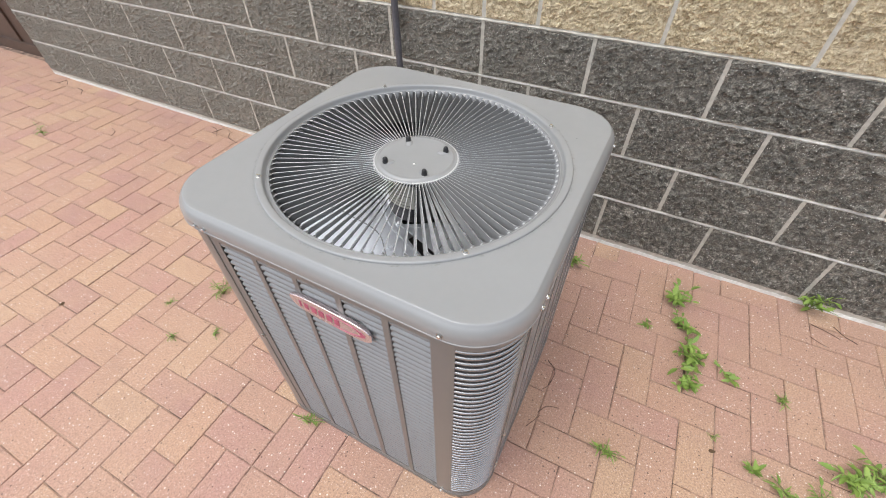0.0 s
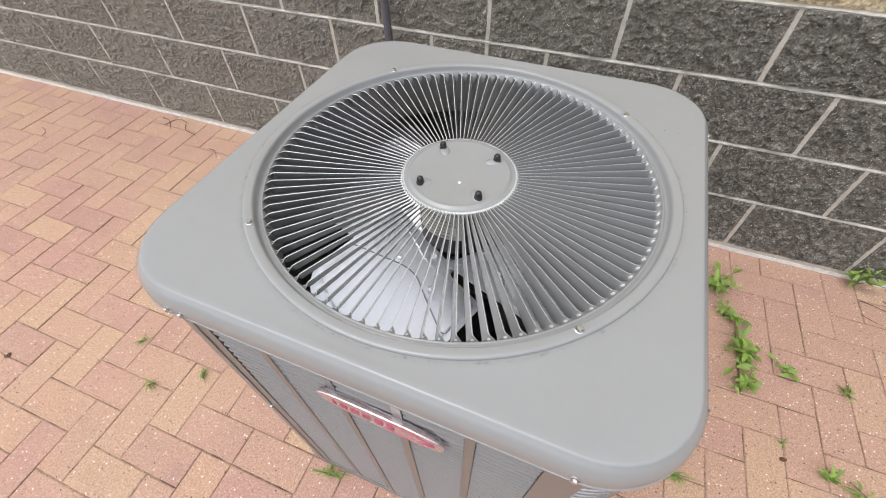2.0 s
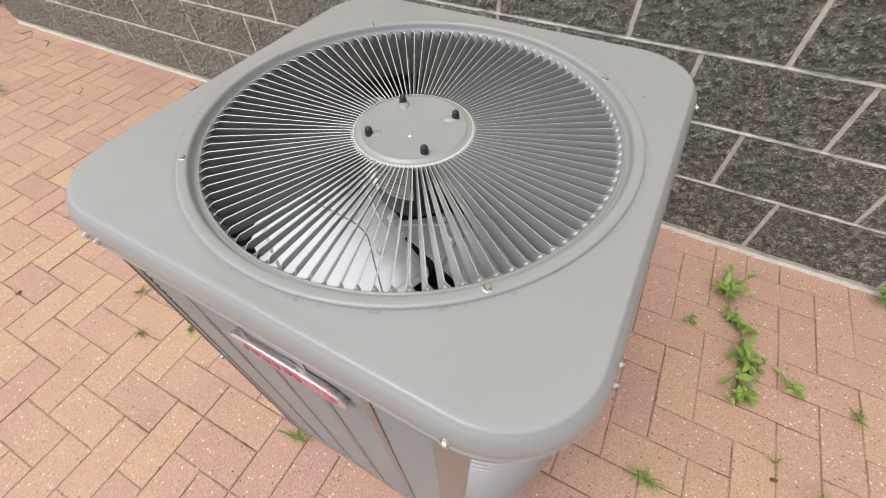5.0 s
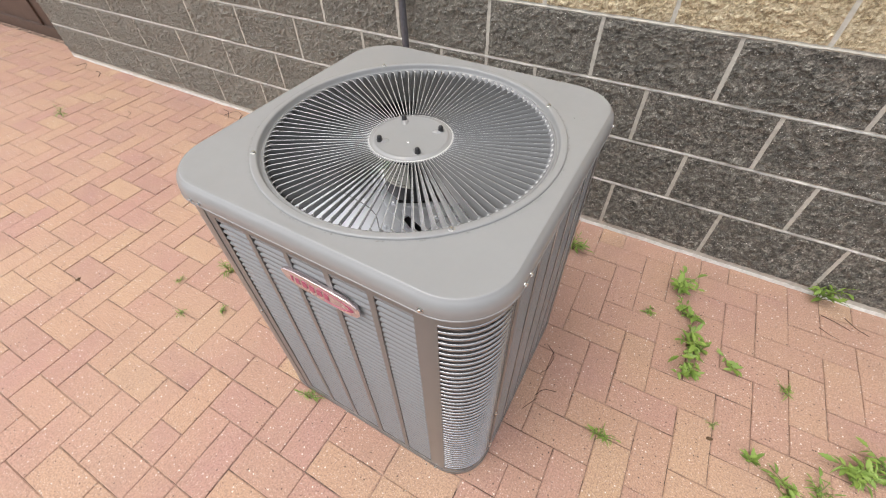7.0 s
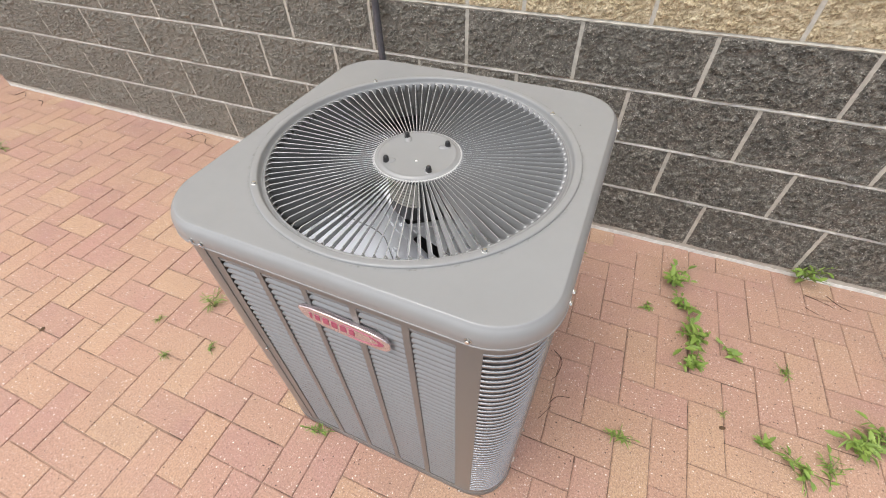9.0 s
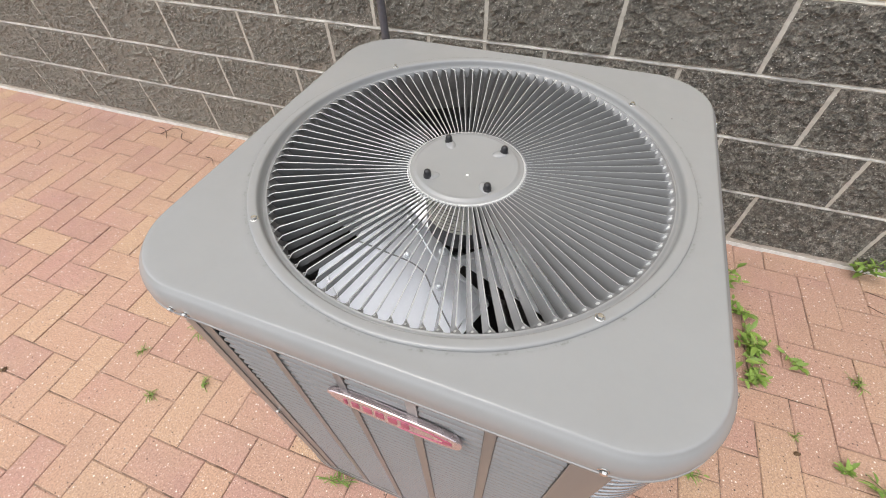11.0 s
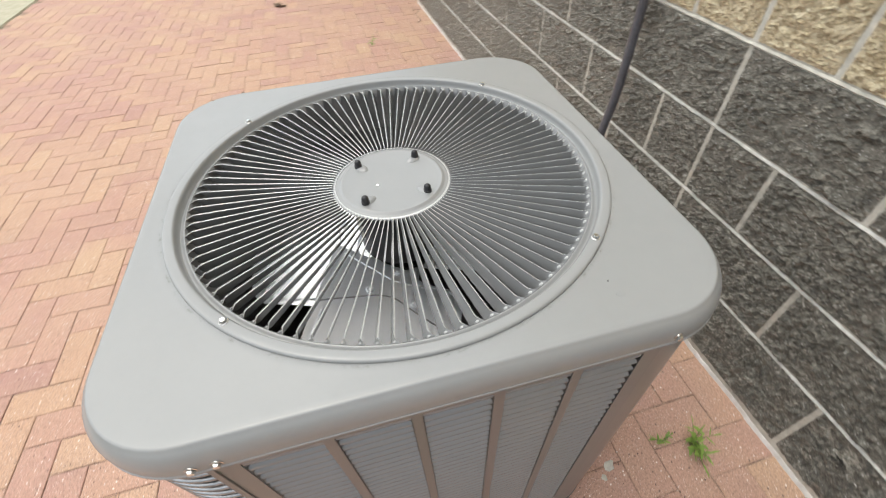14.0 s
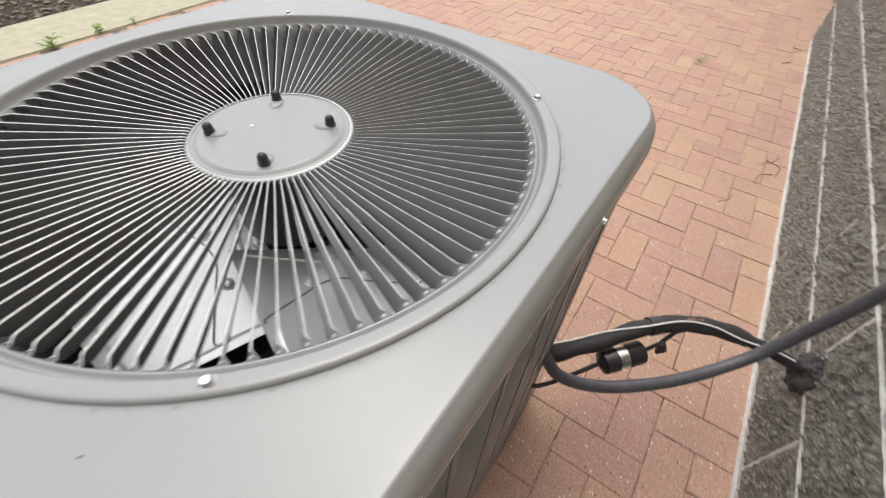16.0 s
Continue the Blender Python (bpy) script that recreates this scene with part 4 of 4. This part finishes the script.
weed(1.045, -0.030, 0.085, 20, BROAD[:2] + NARROW, 6, 16, "bushy green weed at the foot of the block wall", 0.9, 1.5)
weed(-0.425, -1.262, 0.040, 15, NARROW, 5, 17, THIN)
weed(-1.085, -1.005, 0.058, 16, NARROW, 5, 18, THIN)
weed(-1.245, -1.130, 0.026, 8, NARROW, 4, 19, THIN)
weed(-1.100, -1.240, 0.028, 9, NARROW, 4, 20, THIN)
weed(-0.965, -1.158, 0.030, 6, NARROW + BROAD[1:2], 3, 21, THIN)
weed(-3.120, -0.585, 0.075, 10, NARROW, 3, 22, THIN, 1.4, 0.8)
weed(0.138, -0.200, 0.070, 18, BROAD[:2] + NARROW, 6, 23, GREEN)
weed(0.112, -0.262, 0.032, 7, BROAD[:2] + NARROW, 3, 24, GREEN)
weed(-0.776, -3.885, 0.090, 10, BROAD, 3, 25, GREEN, 0.6)
weed(-1.062, -3.888, 0.075, 9, BROAD, 3, 26, GREEN, 0.6)
weed(-1.289, -3.888, 0.060, 7, NARROW, 3, 27, THIN, 0.6)
weed(-3.596, -3.900, 0.090, 10, BROAD, 3, 28, GREEN)
weed(-0.206, -0.028, 0.030, 5, BROAD, 2, 29, GREEN)


def crumb(x, y, s, seed):
    """A flat broken lump of old mortar."""
    g = random.Random(seed)
    ring = [(math.cos(2 * math.pi * k / 11) * s * g.uniform(0.6, 1.1), math.sin(2 * math.pi * k / 11) * s * 0.7 * g.uniform(0.6, 1.1)) for k in range(11)]
    body = loft([[(px * f, py * f, z + g.uniform(-0.0008, 0.0008)) for px, py in ring] for f, z in ((1.0, 0.0), (0.95, 0.0018), (0.62, 0.0032), (0.1, 0.0036))], True, (False, True))
    return tagged(add("mortar_crumb", mesh_of("mortar_crumb", *body, M_MORTAR), None, pose(x, y, -0.0005, 0, 0, g.uniform(0, 360))), "pale broken crumb of mortar on the pavers", "crumb", group="mortar crumbs beside the unit")


crumb(0.128, -0.445, 0.020, 3)
crumb(0.150, -0.472, 0.012, 4)


def twig(points, r, label="short dry brown twig lying on the pavers"):
    line = smooth_line(points, 5)
    return tagged(add("twig", mesh_of("twig", *tube(line, [0.65 * r * (1 - 0.4 * i / len(line)) for i in range(len(line))], 6, 0.3), M_TWIG, True)), label, "twig", group="twigs on the pavers")


twig([(1.060, -0.100, 0.004), (1.100, -0.115, 0.008), (1.150, -0.130, 0.004)], 0.0022)
twig([(1.135, -0.075, 0.004), (1.165, -0.110, 0.006), (1.205, -0.125, 0.003)], 0.0022)
twig([(1.050, -0.165, 0.004), (1.085, -0.185, 0.005), (1.110, -0.190, 0.003)], 0.0016)
twig([(0.200, -0.700, 0.003), (0.235, -0.735, 0.009), (0.230, -0.790, 0.004), (0.215, -0.815, 0.003)], 0.0020)
twig([(0.225, -0.900, 0.003), (0.245, -0.870, 0.008), (0.285, -0.855, 0.004)], 0.0018)
twig([(0.205, -0.960, 0.003), (0.225, -0.925, 0.006), (0.235, -0.905, 0.003)], 0.0016)
twig([(-3.56, -0.09, 0.004), (-3.49, -0.10, 0.010), (-3.45, -0.14, 0.004)], 0.004)
twig([(-2.22, -0.05, 0.004), (-2.15, -0.07, 0.012), (-2.10, -0.12, 0.004)], 0.003)
twig([(-2.05, -0.06, 0.004), (-2.00, -0.11, 0.012), (-1.93, -0.12, 0.004)], 0.003)
twig([(-1.78, -0.19, 0.004), (-1.73, -0.20, 0.010), (-1.70, -0.23, 0.004)], 0.003)
twig([(-2.16, -0.10, 0.004), (-2.11, -0.04, 0.012), (-2.04, -0.05, 0.004)], 0.0026)
twig([(-3.80, -0.10, 0.004), (-3.76, -0.05, 0.010), (-3.70, -0.09, 0.004)], 0.003)
twig([(-2.78, -0.35, 0.004), (-2.72, -0.37, 0.008), (-2.70, -0.41, 0.004)], 0.0022)


def dead_leaf(x, y, s, turn):
    g = random.Random(int(x * 1000))
    vs = [(0, 0, 0.010)]
    for k in range(9):
        a = 2 * math.pi * k / 9
        vs.append((math.cos(a) * s * g.uniform(0.5, 1.1), math.sin(a) * s * 0.6 * g.uniform(0.6, 1.1), g.uniform(0.002, 0.4 * s)))
    fs = [(0, 1 + k, 1 + (k + 1) % 9) for k in range(9)]
    n = len(vs)
    vs += [(a, b, c - 0.0006) for a, b, c in vs]
    fs += [tuple(i + n for i in reversed(f)) for f in fs]
    ob = add("dead_leaf", mesh_of("dead_leaf", vs, fs, M_DRYLEAF), None, pose(x, y, 0.0, 0, 0, turn))
    return tagged(ob, "curled brown dead leaf lying on the pavers", "leaf", group="dead leaves on the pavers")


dead_leaf(-4.47, -1.31, 0.070, 30)
dead_leaf(-5.20, -0.36, 0.060, 80)
dead_leaf(-4.42, -1.26, 0.045, 120)
dead_leaf(0.74, -0.775, 0.012, 20)
dead_leaf(-1.63, -1.335, 0.014, 60)
dead_leaf(-2.60, -1.55, 0.016, 10)


# ---------- pavers, laid last ----------
def paver_boxes(nx, ny):
    w, h = nx * MOD / 2 - 0.0013, ny * MOD / 2 - 0.0013
    lows = [(-w, -h), (w, -h), (w, h), (-w, h)]
    tops = [(x * (1 - 0.0026 / w), y * (1 - 0.0026 / h)) for x, y in lows]
    verts = [(x, y, -0.03) for x, y in lows] + [(x, y, -0.0018) for x, y in lows] + [(x, y, 0.0) for x, y in tops]
    faces = [(8, 9, 10, 11)] + [(a, (a + 1) % 4, 4 + (a + 1) % 4, 4 + a) for a in range(4)] + [(4 + a, 4 + (a + 1) % 4, 8 + (a + 1) % 4, 8 + a) for a in range(4)]
    return verts, faces


LONG, SQUARE = paver_boxes(2, 1), paver_boxes(1, 1)
long_mesh, square_mesh = mesh_of("paver", *LONG, M_PAVER), mesh_of("paver_half", *SQUARE, M_PAVER)
relaid = [("V", -7, -16), ("V", -6, -16), ("H", -5, -15), ("H", -5, -16), ("H", -3, -15), ("H", -3, -16), ("H", -7, -14), ("H", -7, -13), ("V", -5, -14), ("V", -4, -14), ("H", -3, -13), ("H", -3, -14)]
taken, laid = set(), []
for kind, i, j in relaid:
    cells = [(i, j), (i + 1, j) if kind == "H" else (i, j + 1)]
    taken.update(cells)
    laid.append((kind, i, j))
I0, I1, J_0, J_1 = -98, 57, -38, 1
for i in range(I0, I1):
    for j in range(J_0, J_1):
        k = (i - j) % 4
        if k in (0, 3):
            pair = [(i, j), (i + 1, j) if k == 0 else (i, j + 1)]
            free = [c for c in pair if c not in taken and c[1] < J_1]
            if len(free) == 2:
                laid.append(("H" if k == 0 else "V", i, j))
            else:
                laid += [("S", *c) for c in free]
rng = random.Random(21)
fv, ff = [], []
for kind, i, j in laid:
    cx = X0 + MOD * (i + (1.0 if kind == "H" else 0.5))
    cy = Y0 + MOD * (j + (1.0 if kind == "V" else 0.5))
    dz, tx, ty = rng.uniform(-0.0012, 0.0012), rng.gauss(0, 0.25), rng.gauss(0, 0.25)
    m = pose(cx + rng.gauss(0, 0.0005), cy + rng.gauss(0, 0.0005), dz, tx, ty, (0 if kind != "V" else 90) + rng.gauss(0, 0.25))
    if kind != "S" and rng.random() < 0.5:
        m = m @ pose(0, 0, 0, 0, 0, 180)
    under = abs(cx - CX) < 0.26 and abs(cy - CY) < 0.26
    if -1.55 < cx < 1.45 and -1.80 < cy < 0.03 and not under:
        add("paver", square_mesh if kind == "S" else long_mesh, pavement, m)
    else:
        vs, fs = SQUARE if kind == "S" else LONG
        n = len(fv)
        fv += [tuple(m @ Vector(v)) for v in vs]
        ff += [tuple(n + a for a in f) for f in fs]
tagged(add("pavers", mesh_of("pavers", fv, ff, M_PAVER_FAR), pavement), kind="stuff")
